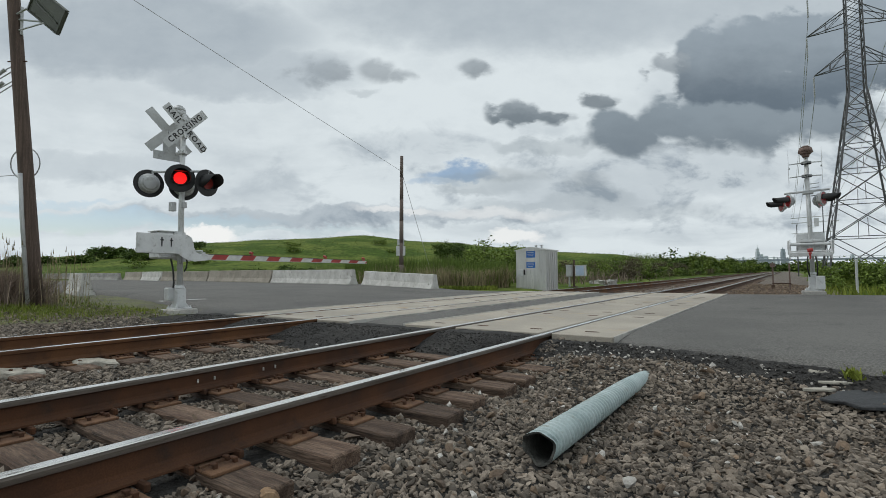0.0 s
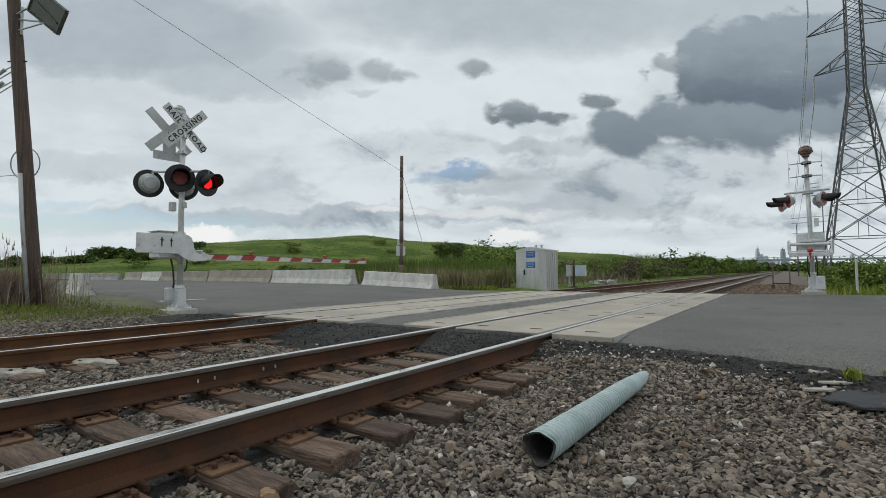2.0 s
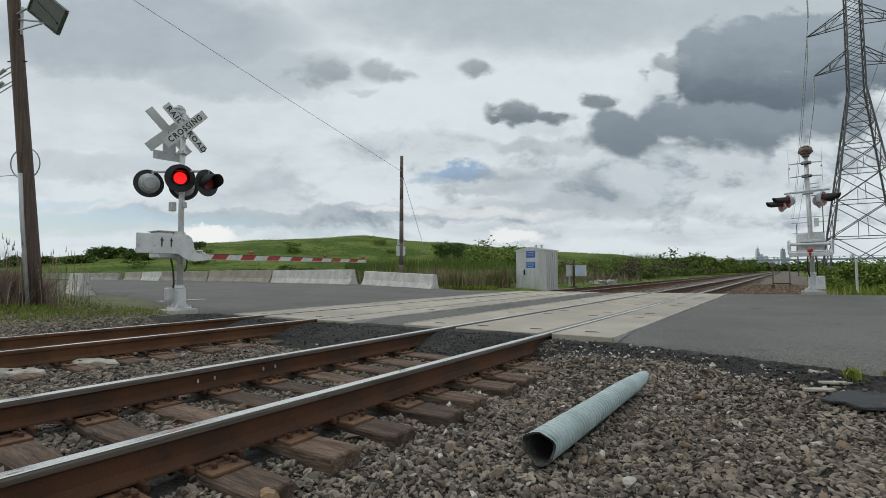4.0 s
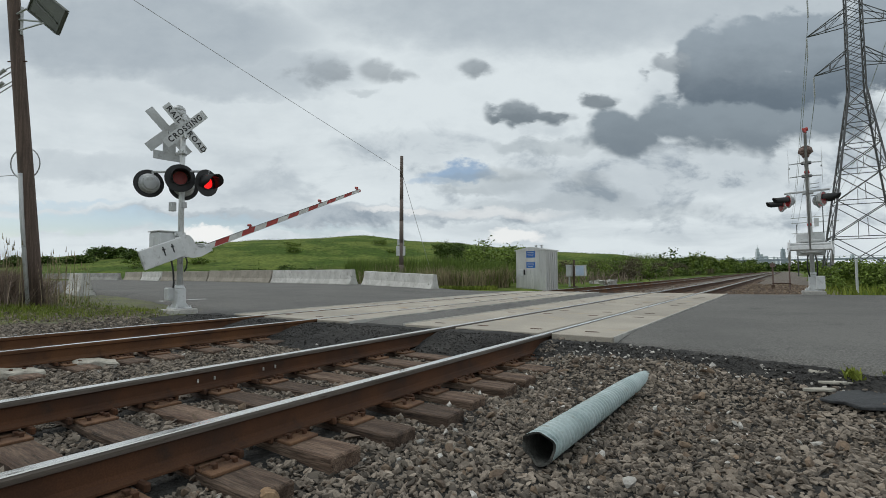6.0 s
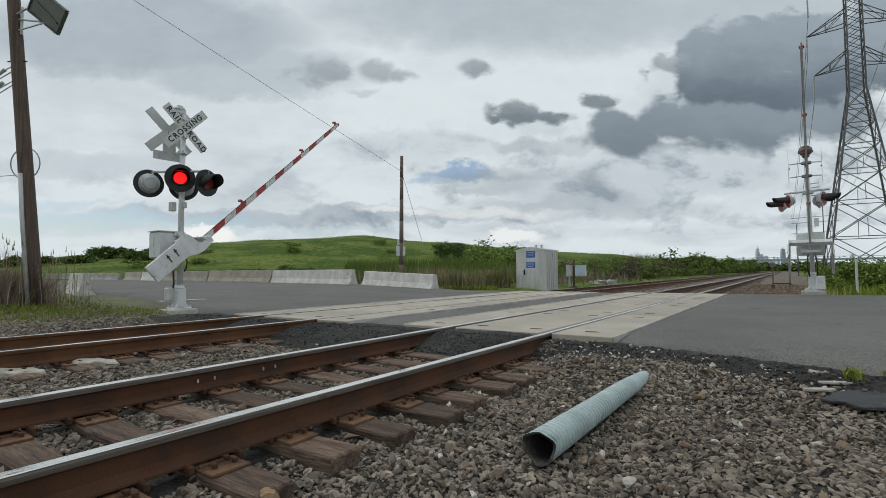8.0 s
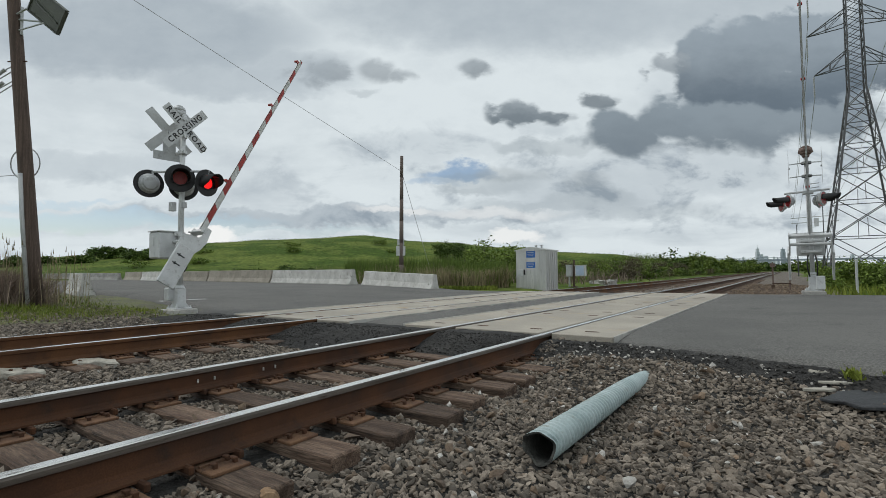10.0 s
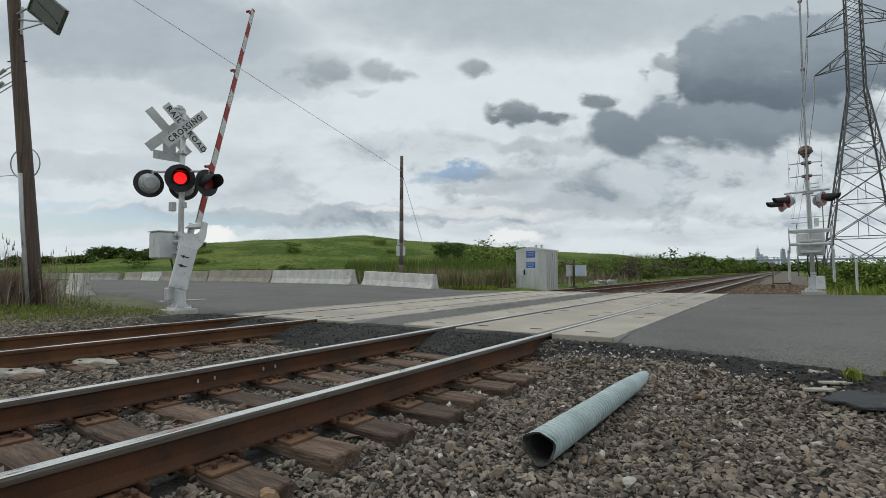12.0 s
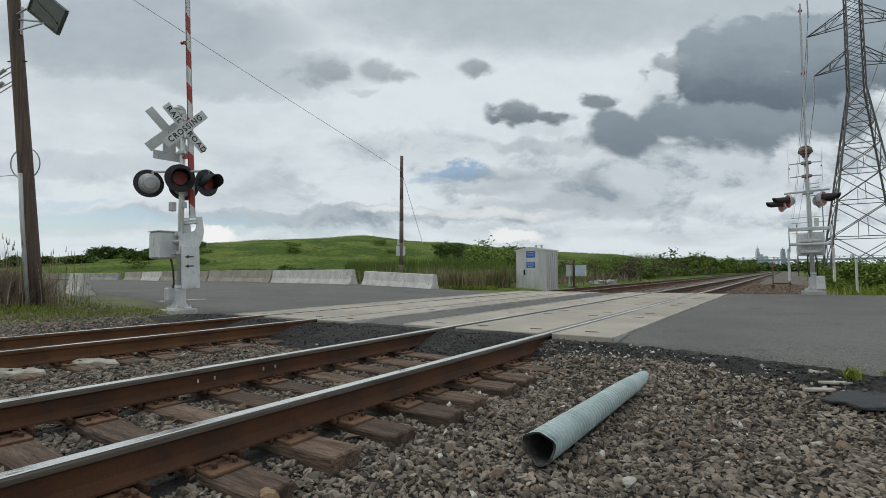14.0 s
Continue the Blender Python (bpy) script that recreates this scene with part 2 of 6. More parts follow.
RAILHEAD = material("worn_rail_head", (0.60, 0.585, 0.555), (0.76, 0.745, 0.715), 3, 0.17, 0.95, 0.05, 60, stretch=(20, 0.4, 1), depth=0.001, grain=0.12)
TIE_WOOD = material("weathered_tie_wood", (0.070, 0.042, 0.028), (0.165, 0.114, 0.082), 4, 0.95, 0, 1.0, 28, (0.030, 0.022, 0.017), spread=0.35, stretch=(0.35, 4, 4), depth=0.015, grain=0.45)
GRASS_SOIL = material("grass_ground", (0.058, 0.096, 0.018), (0.124, 0.158, 0.038), 0.10, 0.98, 0, 0.15, 1.6, (0.052, 0.082, 0.018), depth=0.15, grain=0.38, lo=0.42, hi=0.58, stretch=(1, 1, 4), spec=0.05)


# ---- mesh helpers ----
def part(name, bm, mat, parent=None, label="", flat=True):
    me = bpy.data.meshes.new(name)
    bm.to_mesh(me)
    bm.free()
    me.materials.append(mat)
    if not flat:
        for p in me.polygons:
            p.use_smooth = True
    ob = new(name, me)
    ob.parent = parent
    if label:
        ob["label"] = label
    return ob


def mesh_part(name, verts, faces, mat, parent=None, label="", smooth_it=False):
    me = bpy.data.meshes.new(name)
    me.from_pydata([tuple(map(float, v)) for v in verts], [], [tuple(map(int, f)) for f in faces])
    me.materials.append(mat)
    if smooth_it:
        me.polygons.foreach_set("use_smooth", [True] * len(me.polygons))
    me.update()
    ob = new(name, me)
    ob.parent = parent
    if label:
        ob["label"] = label
    return ob


def thing(name, m, label, category, group="", kind=""):
    e = new(name)
    e.empty_display_size = 0.1
    e.matrix_basis = m
    return tagged(e, label, category, group, kind)


def box(bm, c, s, rot=None, bevel=0.0):
    """A box with centre c and size s; rot is a matrix about its centre."""
    made = bmesh.ops.create_cube(bm, size=1.0)["verts"]
    m = Matrix.Translation(c) @ (rot.to_4x4() if rot else Matrix()) @ Matrix.Diagonal((*s, 1))
    bmesh.ops.transform(bm, matrix=m, verts=made)
    if bevel:
        edges = list({e for v in made for e in v.link_edges})
        bmesh.ops.bevel(bm, geom=edges, offset=bevel, segments=1, affect="EDGES")
    return bm


def rod(bm, a, b, r0, r1=None, seg=10):
    """A straight round bar from a to b."""
    a, b = Vector(a), Vector(b)
    made = bmesh.ops.create_cone(bm, cap_ends=True, segments=seg, radius1=r0, radius2=r0 if r1 is None else r1, depth=(b - a).length)["verts"]
    m = Matrix.Translation((a + b) / 2) @ (b - a).to_track_quat("Z", "Y").to_matrix().to_4x4()
    bmesh.ops.transform(bm, matrix=m, verts=made)
    return bm


def prism(bm, outline, axis, lo, hi):
    """An outline of 2D points drawn out along an axis (0, 1 or 2)."""
    def at(p, d):
        q = list(p)
        q.insert(axis, d)
        return bm.verts.new(q)
    a, b = [at(p, lo) for p in outline], [at(p, hi) for p in outline]
    n = len(outline)
    for i in range(n):
        bm.faces.new((a[i], a[(i + 1) % n], b[(i + 1) % n], b[i]))
    bm.faces.new(a[::-1])
    bm.faces.new(b)
    bmesh.ops.recalc_face_normals(bm, faces=bm.faces[:])
    return bm


def tube(points, r, mat, name, parent=None, label="", seg=6):
    """A bent pipe or wire through points, as a mesh."""
    pts = [Vector(p) for p in points]
    verts, faces = [], []
    for i, p in enumerate(pts):
        d = (pts[min(i + 1, len(pts) - 1)] - pts[max(i - 1, 0)]).normalized()
        s = d.cross(Vector((0.13, 0.31, 1))).normalized()
        w = s.cross(d)
        for k in range(seg):
            a = 2 * math.pi * k / seg
            verts.append(p + r * (math.cos(a) * s + math.sin(a) * w))
    for i in range(len(pts) - 1):
        for k in range(seg):
            k2 = (k + 1) % seg
            faces.append((i * seg + k, i * seg + k2, (i + 1) * seg + k2, (i + 1) * seg + k))
    faces.append(tuple(range(seg))[::-1])
    faces.append(tuple(range((len(pts) - 1) * seg, len(pts) * seg)))
    return mesh_part(name, verts, faces, mat, parent, label, True)


def sheet(name, xs, ys, height, mat, label, category, kind="structure"):
    xs, ys = list(xs), list(ys)
    verts = [(x, y, height(x, y)) for y in ys for x in xs]
    n = len(xs)
    faces = [(j * n + i, j * n + i + 1, (j + 1) * n + i + 1, (j + 1) * n + i) for j in range(len(ys) - 1) for i in range(n - 1)]
    ob = mesh_part(name, verts, faces, mat, None, "", True)
    return tagged(ob, label, category, "", kind)


def bumpy(x, y, s, seed=0.0):
    return noise.noise((x * s + seed, y * s - seed, seed * 1.7))


# ---- the lie of the land ----
ROAD_X = [-90, -50, -35, -25, -16.5, -12, -10, -8, -6.4, 0.85, 3, 6, 60]
ROAD_Z = [0.40, 0.34, 0.27, 0.21, 0.17, 0.08, 0.0, -0.04, -0.012, -0.012, 0.02, 0.03, 0.03]
HILL_A = [-180, -80, -75, -66, -59.4, -55, -51, -47.4, -43.6, -39.8, -36, -31.5, -26, -20.8, -15, -9.5, -5, -1, 30, 180]
HILL_H = [2.0, 2.6, 3.5, 5.6, 7.8, 8.8, 9.1, 9.35, 9.5, 8.8, 8.2, 7.6, 6.5, 5.4, 4.5, 2.6, 1.0, 0.0, 0.0, 1.0]


def road_z(x):
    return float(np.interp(x, ROAD_X, ROAD_Z))


def ground_z(x, y):
    r, a = math.hypot(x - EYE[0], y), math.degrees(math.atan2(x - EYE[0], y))
    base = float(np.interp(x, [-60, -35, -16, -10, -8.5, -7, 8, 40], [0.25, 0.15, 0.05, -0.10, -0.16, -0.42, -0.42, -0.4]))
    on_road = max(0.0, 1 - max(5.2 - y, y - 19.5, 0) / 1.2)
    base = min(base, (1 - on_road) * base + on_road * (road_z(x) - 0.2))
    k = min(max((r - 52) / 78, 0), 1)
    k = k * k * (3 - 2 * k)
    h = float(np.interp(a, HILL_A, HILL_H)) * min(max((-11.5 - x) / 9.0, 0.0), 1.0) if x < 30 else 0.0
    return base + k * h * (1 + 0.05 * bumpy(x, y, 0.05)) + k * 0.55 * bumpy(x, y, 0.07, 3) + k * 0.25 * bumpy(x, y, 0.2, 9) + min(r / 60, 1) * 0.06 * bumpy(x, y, 0.4)


def make_ground():
    radii = [0.0] + [0.6 * 1.105 ** i for i in range(89)]
    n = 300
    verts, faces = [(EYE[0], 0, ground_z(EYE[0], 0.0))], []
    for r in radii[1:]:
        for k in range(n):
            a = 2 * math.pi * k / n
            x, y = EYE[0] + r * math.sin(a), r * math.cos(a)
            verts.append((x, y, ground_z(x, y)))
    for k in range(n):
        faces.append((0, 1 + (k + 1) % n, 1 + k))
    for i in range(len(radii) - 2):
        for k in range(n):
            k2 = (k + 1) % n
            faces.append((1 + i * n + k, 1 + i * n + k2, 1 + (i + 1) * n + k2, 1 + (i + 1) * n + k))
    ob = mesh_part("ground", verts, faces, GRASS_SOIL, None, "", True)
    tagged(ob, "rolling green grassland rising to a long low hill", "ground", "", "structure")


def bed_z(x, y):
    z = float(np.interp(x, [-9.5, -8.4, -7.2, -6.6, -3.0, -1.9, -0.3, 0.2, 0.6, 1.6, 3.2, 12], [-0.14, -0.12, -0.17, -0.24, -0.26, -0.26, -0.252, -0.265, -0.298, -0.325, -0.345, -0.36]))
    if x > 0.1:
        k = min(max((y - 4.2) / 1.5, 0), 1)
        z += 0.19 * k * k * (3 - 2 * k) * min((x - 0.1) / 0.4, 1)
    return z + 0.018 * bumpy(x, y, 1.1) + 0.012 * bumpy(x, y, 3.7, 5)


def road_edge(x):
    """Where the asphalt's broken near edge runs, right of the tracks."""
    return float(np.interp(x, [0.0, 0.8, 1.5, 2.1, 2.7, 3.2, 6.0, 60], [5.75, 6.02, 5.93, 5.68, 5.50, 5.38, 5.05, 5.0])) + 0.03 * bumpy(x, 0.0, 0.9) + 0.025 * bumpy(x, 1.0, 4.0)


def bed_far_z(x, y):
    return float(np.interp(x, [-9.2, -8, -6.6, 1.0, 2.5, 5.5], [-0.5, -0.26, -0.235, -0.235, -0.2, -0.5])) + 0.02 * bumpy(x, y, 1.3)


FAR_BED = material("brown_ballast", (0.11, 0.090, 0.072), (0.17, 0.142, 0.115), 0.8, 0.95, 0, 1.0, 14, (0.05, 0.042, 0.035), depth=0.05, grain=0.6)


def make_structure():
    make_ground()
    sheet("ballast_bed_near", np.arange(-9.4, 9.01, 0.16), np.arange(-7, 6.3, 0.16), bed_z, BALLAST_SHADE,
          "crushed-stone ballast under the two tracks, coloured near-black for the shade between stones", "ballast")
    sheet("ballast_bed_far", np.arange(-9.2, 5.51, 0.35), np.r_[np.arange(18.4, 60, 0.5), np.arange(60, 900, 12)], bed_far_z, FAR_BED,
          "brown-grey ballast under the tracks beyond the road", "ballast")

    # the road: three sheets, right of the tracks, between them, and left of them
    def right_z(x, y):
        edge = road_edge(x)
        drop = min(max((edge + 0.10 - y) / 0.18, 0), 2.6)
        return road_z(x) - 0.09 * drop ** 2.0 - 0.05 * max(0.0, 1 - (y - edge) / 1.2) ** 2 + 0.006 * bumpy(x, y, 2.0) - 0.6 * max(0, y - 18.7)
    sheet("road_right", np.r_[np.arange(0.86, 8, 0.12), np.arange(8, 60, 2.0)], np.r_[np.arange(4.7, 7.4, 0.06), np.arange(7.4, 18.6, 0.8), 18.7, 18.9], right_z, ASPHALT,
          "grey worn asphalt road running up to the crossing", "road")

    def mid_z(x, y):
        drop = min(max((6.6 - y) / 1.0, 0), 1.3)
        return -0.02 - 0.2 * drop ** 2 + 0.01 * bumpy(x, y, 2.5)
    sheet("road_middle", np.linspace(-3.31, -2.30, 14), np.r_[np.arange(5.0, 7.4, 0.12), np.arange(7.4, 19.2, 0.8)], mid_z, ASPHALT,
          "dark patched asphalt strip between the two crossings", "road")

    def left_z(x, y):
        near = np.interp(x, [-90, -30, -20, -14, -9.6, -8.6, -6.4], [12, 9.0, 8.2, 7.6, 6.6, 6.1, 5.9])
        drop = min(max((near + 0.5 + 0.15 * bumpy(x, y, 0.8) - y) / 0.5, 0), 1.5)
        far = np.interp(x, [-90, -50, -35, -25, -16, -10.5, -6.4], [30, 24.5, 23.8, 22.8, 21.2, 19.4, 18.9])
        return road_z(x) - 0.22 * drop ** 2 + 0.006 * bumpy(x, y, 2.0) - 0.15 * min(max(y - far, 0), 3)
    sheet("road_left", np.r_[np.arange(-90, -20, 3.0), np.arange(-20, -6.5, 0.3), -6.4], np.r_[np.arange(5.2, 10, 0.14), np.arange(10, 32, 0.6)], left_z, ASPHALT,
          "broad grey asphalt apron leading off past concrete barriers", "road")


make_structure()


# ---- tracks ----
A_X, B_X, GAUGE = 0.0, -4.194, 1.505
RAIL_H = 0.175


RUST_ORANGE = material("orange_brown_rail", (0.070, 0.030, 0.012), (0.128, 0.056, 0.022), 1.1, 0.9, 0.0, 0.25, 120, (0.055, 0.027, 0.014), depth=0.004, grain=0.2)


HEAD_SIDE = material("worn_head_side", (0.075, 0.060, 0.048), (0.14, 0.118, 0.10), 2.0, 0.5, 0.3, 0.1, 90, (0.055, 0.036, 0.024), stretch=(6, 0.5, 6), depth=0.002, grain=0.2)


def make_rail(x, y0, y1, worn):
    """A flat-bottomed rail: foot, web and rounded head, its running surface polished."""
    prof = [(-0.07, 0), (0.07, 0), (0.07, 0.012), (0.02, 0.028), (0.009, 0.045), (0.009, 0.125), (0.034, 0.137), (0.036, 0.160), (0.030, 0.171), (0.018, 0.175)]
    prof = prof + [(-px, pz) for px, pz in prof[::-1][:-1] if px != 0.07 or pz] 
    prof = [p for i, p in enumerate(prof) if p not in prof[:i]]
    rail = thing("rail", pose(x, 0, -RAIL_H), "rusty brown steel rail with a polished running surface", "rail", "rails of the two tracks")
    bm = bmesh.new()
    prism(bm, prof, 1, y0, y1)
    part("web", bm, RUST if worn else RUST_ORANGE, rail)
    if worn:
        bm = bmesh.new()
        prism(bm, [(-0.0375, 0.1385), (0.0375, 0.1385), (0.0375, 0.160), (0.031, 0.1722), (-0.031, 0.1722), (-0.0375, 0.160)], 1, y0, y1)
        part("head", bm, HEAD_SIDE, rail, "grey-brown worn side of the rail head")
    bm = bmesh.new()
    w = 0.036 if worn else 0.033
    prism(bm, [(-w, 0.1735), (w, 0.1735), (w - 0.007, 0.1775), (-w + 0.007, 0.1775)], 1, y0, y1)
    part("running_surface", bm, RAILHEAD, rail, "bright polished strip")
    return rail


SIGN_PALE = material("pale_metal_clip", (0.50, 0.49, 0.46), (0.62, 0.61, 0.58), 9, 0.5, 0.3, 0.0, 60, grain=0.1)
for x0 in (A_X, B_X):
    for dx in (0.0, -GAUGE):
        rail = make_rail(x0 + dx, -8.0, 900.0, x0 == A_X)
        if x0 == A_X and dx:
            for y in (2.308, 2.456, 2.935, 3.065):
                bm = bmesh.new()
                box(bm, (0.016, y, 0.074), (0.014, 0.014, 0.030), None, 0.004)
                part("bond_clip", bm, SIGN_PALE, rail, "small pale bond-wire clip")


def make_tie(m, group):
    tie = thing("railroad_tie", m, "weathered brown timber tie with rusty plates, half sunk in ballast", "railroad tie", group)
    bm = bmesh.new()
    box(bm, (0, 0, -0.09), (2.62, 0.225, 0.18), None, 0.012)
    bmesh.ops.subdivide_edges(bm, edges=[e for e in bm.edges if e.calc_length() > 1.0], cuts=14)
    for v in bm.verts:
        v.co.z += 0.006 * noise.noise(v.co * 5)
        v.co.y += 0.008 * noise.noise(v.co * 4 + Vector((3, 0, 0)))
        v.co.x += 0.02 * noise.noise(Vector((v.co.y * 9, v.co.z * 9, v.co.x))) if abs(v.co.x) > 1.25 else 0
    part("beam", bm, TIE_WOOD, tie)
    for s in (-1, 1):
        bm = bmesh.new()
        box(bm, (s * GAUGE / 2, 0, 0.008), (0.44, 0.21, 0.018), None, 0.004)
        box(bm, (s * GAUGE / 2 - 0.085, 0, 0.02), (0.02, 0.19, 0.016))
        box(bm, (s * GAUGE / 2 + 0.085, 0, 0.02), (0.02, 0.19, 0.016))
        plate = part("tie_plate", bm, RUST_BRIGHT, tie, "orange rusty steel plate")
        for dx, dy in ((-0.095, -0.05), (0.095, 0.05), (-0.15, 0.05), (0.15, -0.05), (0.15, 0.06)):
            bm = bmesh.new()
            box(bm, (s * GAUGE / 2 + dx, dy, 0.022), (0.02, 0.02, 0.03))
            box(bm, (s * GAUGE / 2 + dx - (0.01 if dx > 0 else -0.01), dy, 0.036), (0.036, 0.028, 0.012), None, 0.003)
            part("spike", bm, RUST, plate)
        for dy in (-0.135, 0.135):
            bm = bmesh.new()
            box(bm, (s * GAUGE / 2, dy, 0.022), (0.20, 0.03, 0.045), None, 0.008)
            box(bm, (s * GAUGE / 2 - 0.085, dy, 0.035), (0.05, 0.04, 0.045), None, 0.008)
            part("rail_anchor", bm, RUST, plate)
    return tie


TIE_Z = -0.206
rng = random.Random(4)
tie0 = make_tie(pose(A_X - GAUGE / 2, 2.357 + 0.11, TIE_Z), "ties of the near track")
for i in range(-19, 7):
    if i:
        copy_thing(tie0, pose(A_X - GAUGE / 2 + rng.uniform(-0.05, 0.05), 2.467 + i * 0.478, TIE_Z + rng.uniform(-0.006, 0.002), 0, rng.uniform(-0.4, 0.4), rng.uniform(-2, 2)))
for i in range(-19, 7):
    t = copy_thing(tie0, pose(B_X - GAUGE / 2 + rng.uniform(-0.05, 0.05), 2.3 + i * 0.485, TIE_Z - 0.008, 0, rng.uniform(-0.4, 0.4), rng.uniform(-2, 2)))
    t["group"] = "ties of the far track"


def make_far_tie(m):
    bm = bmesh.new()
    box(bm, (0, 0, -0.08), (2.6, 0.225, 0.17), None, 0.01)
    ob = part("railroad_tie", bm, TIE_WOOD)
    ob.matrix_basis = m
    return tagged(ob, "brown timber tie of the track beyond the road", "railroad tie", "ties beyond the road")


far0 = make_far_tie(pose(A_X - GAUGE / 2, 19.6, TIE_Z + 0.004))
for i in range(1, 80):
    copy_thing(far0, pose(A_X - GAUGE / 2 + rng.uniform(-0.05, 0.05), 19.6 + i * 0.5, TIE_Z + 0.004, 0, 0, rng.uniform(-1.5, 1.5)))
for i in range(0, 80):
    copy_thing(far0, pose(B_X - GAUGE / 2 + rng.uniform(-0.05, 0.05), 19.7 + i * 0.5, TIE_Z + 0.004, 0, 0, rng.uniform(-1.5, 1.5)))


def make_crossing(x0, y0, panels):
    """Precast concrete panels, one run between the rails and one on each side."""
    deck = thing("crossing_deck", pose(x0, y0, 0), "tan precast concrete crossing panels flush with the rails", "crossing", "crossing decks", "")
    runs = [("gauge_panel", -GAUGE + 0.075 + 0.036, -0.075 - 0.036, 3), ("field_panel", 0.055, 0.82, 2), ("field_panel", -GAUGE - 0.80, -GAUGE - 0.055, 2)]
    length = 13.0 / panels
    for name, xa, xb, holes in runs:
        first = None
        for k in range(panels):
            if first is None:
                bm = bmesh.new()
                box(bm, ((xa + xb) / 2, length / 2, -0.10), (xb - xa, length - 0.024, 0.20), None, 0.008)
                first = ob = part(name, bm, CONCRETE, deck)
            else:
                ob = new(name, first.data)
                ob.parent = deck
            ob.location = (0, k * length, -0.004 + rng.uniform(-0.003, 0.002))
            for hy in (0.42, length - 0.42):
                for hx in ((xa + xb) / 2 + d for d in ((-0.42, 0.42) if holes == 3 else (0.0,))):
                    bm = bmesh.new()
                    prism(bm, [(0.095 * math.cos(q), 0.04 * math.sin(q)) for q in [j * math.pi / 6 for j in range(12)]], 2, 0.0, 0.003)
                    for vv in bm.verts:
                        vv.co += Vector((hx, hy, 0))
                    part("lifting_socket", bm, RUST, ob, "dark recessed lifting socket")
    bm = bmesh.new()
    box(bm, (0.835, 6.5, -0.05), (0.02, 12.98, 0.11))
    box(bm, (-GAUGE - 0.815, 6.5, -0.05), (0.02, 12.98, 0.11))
    part("edge_angle", bm, CONCRETE_GREY, deck, "pale edging strip")
    return deck


make_crossing(A_X, 6.02, 4)
make_crossing(B_X, 5.9, 4)


# ---- more materials ----
GREY_PAINT = material("grey_painted_steel", (0.43, 0.44, 0.45), (0.52, 0.53, 0.53), 2.2, 0.5, 0.1, 0.1, 60, (0.34, 0.34, 0.33), depth=0.003, grain=0.08)
SILVER = material("aluminium_paint", (0.55, 0.56, 0.56), (0.66, 0.67, 0.67), 3, 0.45, 0.2, 0.12, 80, (0.40, 0.40, 0.39), depth=0.003, grain=0.08)
ALU = material("bare_aluminium", (0.50, 0.50, 0.49), (0.62, 0.62, 0.60), 1.5, 0.42, 0.55, 0.1, 40, (0.42, 0.41, 0.39), stretch=(3, 3, 0.3), depth=0.003, grain=0.08)
BLACK = material("black_enamel", (0.012, 0.012, 0.013), (0.022, 0.022, 0.023), 4, 0.55, 0, 0.05, 60, grain=0.15)
SIGN_WHITE = material("sign_white", (0.50, 0.51, 0.51), (0.58, 0.59, 0.59), 3, 0.5, 0, 0.03, 60, (0.50, 0.50, 0.49), grain=0.06)
ARM_WHITE = material("gate_white", (0.52, 0.52, 0.50), (0.64, 0.64, 0.62), 5, 0.5, 0, 0.03, 60, grain=0.08)
ARM_RED = material("gate_red", (0.30, 0.030, 0.026), (0.40, 0.048, 0.040), 5, 0.45, 0, 0.03, 60, grain=0.1)
LENS_RED = material("dark_red_lens", (0.20, 0.012, 0.008), (0.28, 0.020, 0.014), 14, 0.45, 0, 0.15, 90, grain=0.2)
LENS_BRIGHT = material("bright_red_lens", (0.30, 0.014, 0.018), (0.38, 0.022, 0.028), 14, 0.35, 0, 0.1, 90, grain=0.15)
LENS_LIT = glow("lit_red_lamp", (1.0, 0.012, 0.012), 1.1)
WOOD_POLE = material("creosoted_pole_wood", (0.060, 0.039, 0.029), (0.125, 0.087, 0.067), 2.5, 0.9, 0, 0.9, 40, (0.038, 0.025, 0.02), stretch=(9, 9, 0.3), depth=0.012, grain=0.35)
WIRE = material("dark_cable", (0.38, 0.385, 0.39), (0.46, 0.465, 0.47), 2, 0.7, 0, 0, 20)
GALV = material("galvanised_lattice", (0.085, 0.085, 0.09), (0.13, 0.13, 0.135), 0.6, 0.6, 0.4, 0.0, 10, grain=0.1)
BLUE_SIGN = material("blue_sign", (0.02, 0.12, 0.42), (0.03, 0.15, 0.48), 5, 0.5, 0, 0, 60, grain=0.05)
PVC = material("green_grey_plastic_pipe", (0.30, 0.375, 0.375), (0.40, 0.475, 0.475), 4, 0.5, 0, 0.1, 60, (0.30, 0.34, 0.31), depth=0.002, grain=0.1)
DARK_INSIDE = material("dark_pipe_lining", (0.03, 0.03, 0.027), (0.09, 0.09, 0.08), 6, 0.9, 0, 0.3, 60, grain=0.3)
RUBBER = material("black_rubber", (0.025, 0.026, 0.028), (0.045, 0.047, 0.05), 5, 0.7, 0, 0.3, 60, (0.08, 0.08, 0.08), grain=0.2)
PALE_STONE = material("pale_slab", (0.34, 0.315, 0.265), (0.46, 0.43, 0.37), 4, 0.9, 0, 0.4, 40, (0.30, 0.27, 0.22), depth=0.01, grain=0.15)
SOLAR = material("olive_panel", (0.060, 0.066, 0.050), (0.10, 0.108, 0.085), 2, 0.5, 0, 0.1, 30, grain=0.1)
BROWN_BELL = material("brown_bell", (0.13, 0.085, 0.07), (0.19, 0.13, 0.11), 6, 0.6, 0.2, 0.1, 60)
# the haze of distance is put into these pale blue-grey base colours
HAZE = material("hazy_far_wall", (0.50, 0.55, 0.60), (0.57, 0.62, 0.66), 0.02, 0.9, 0, 0, 0.1, grain=0.06)
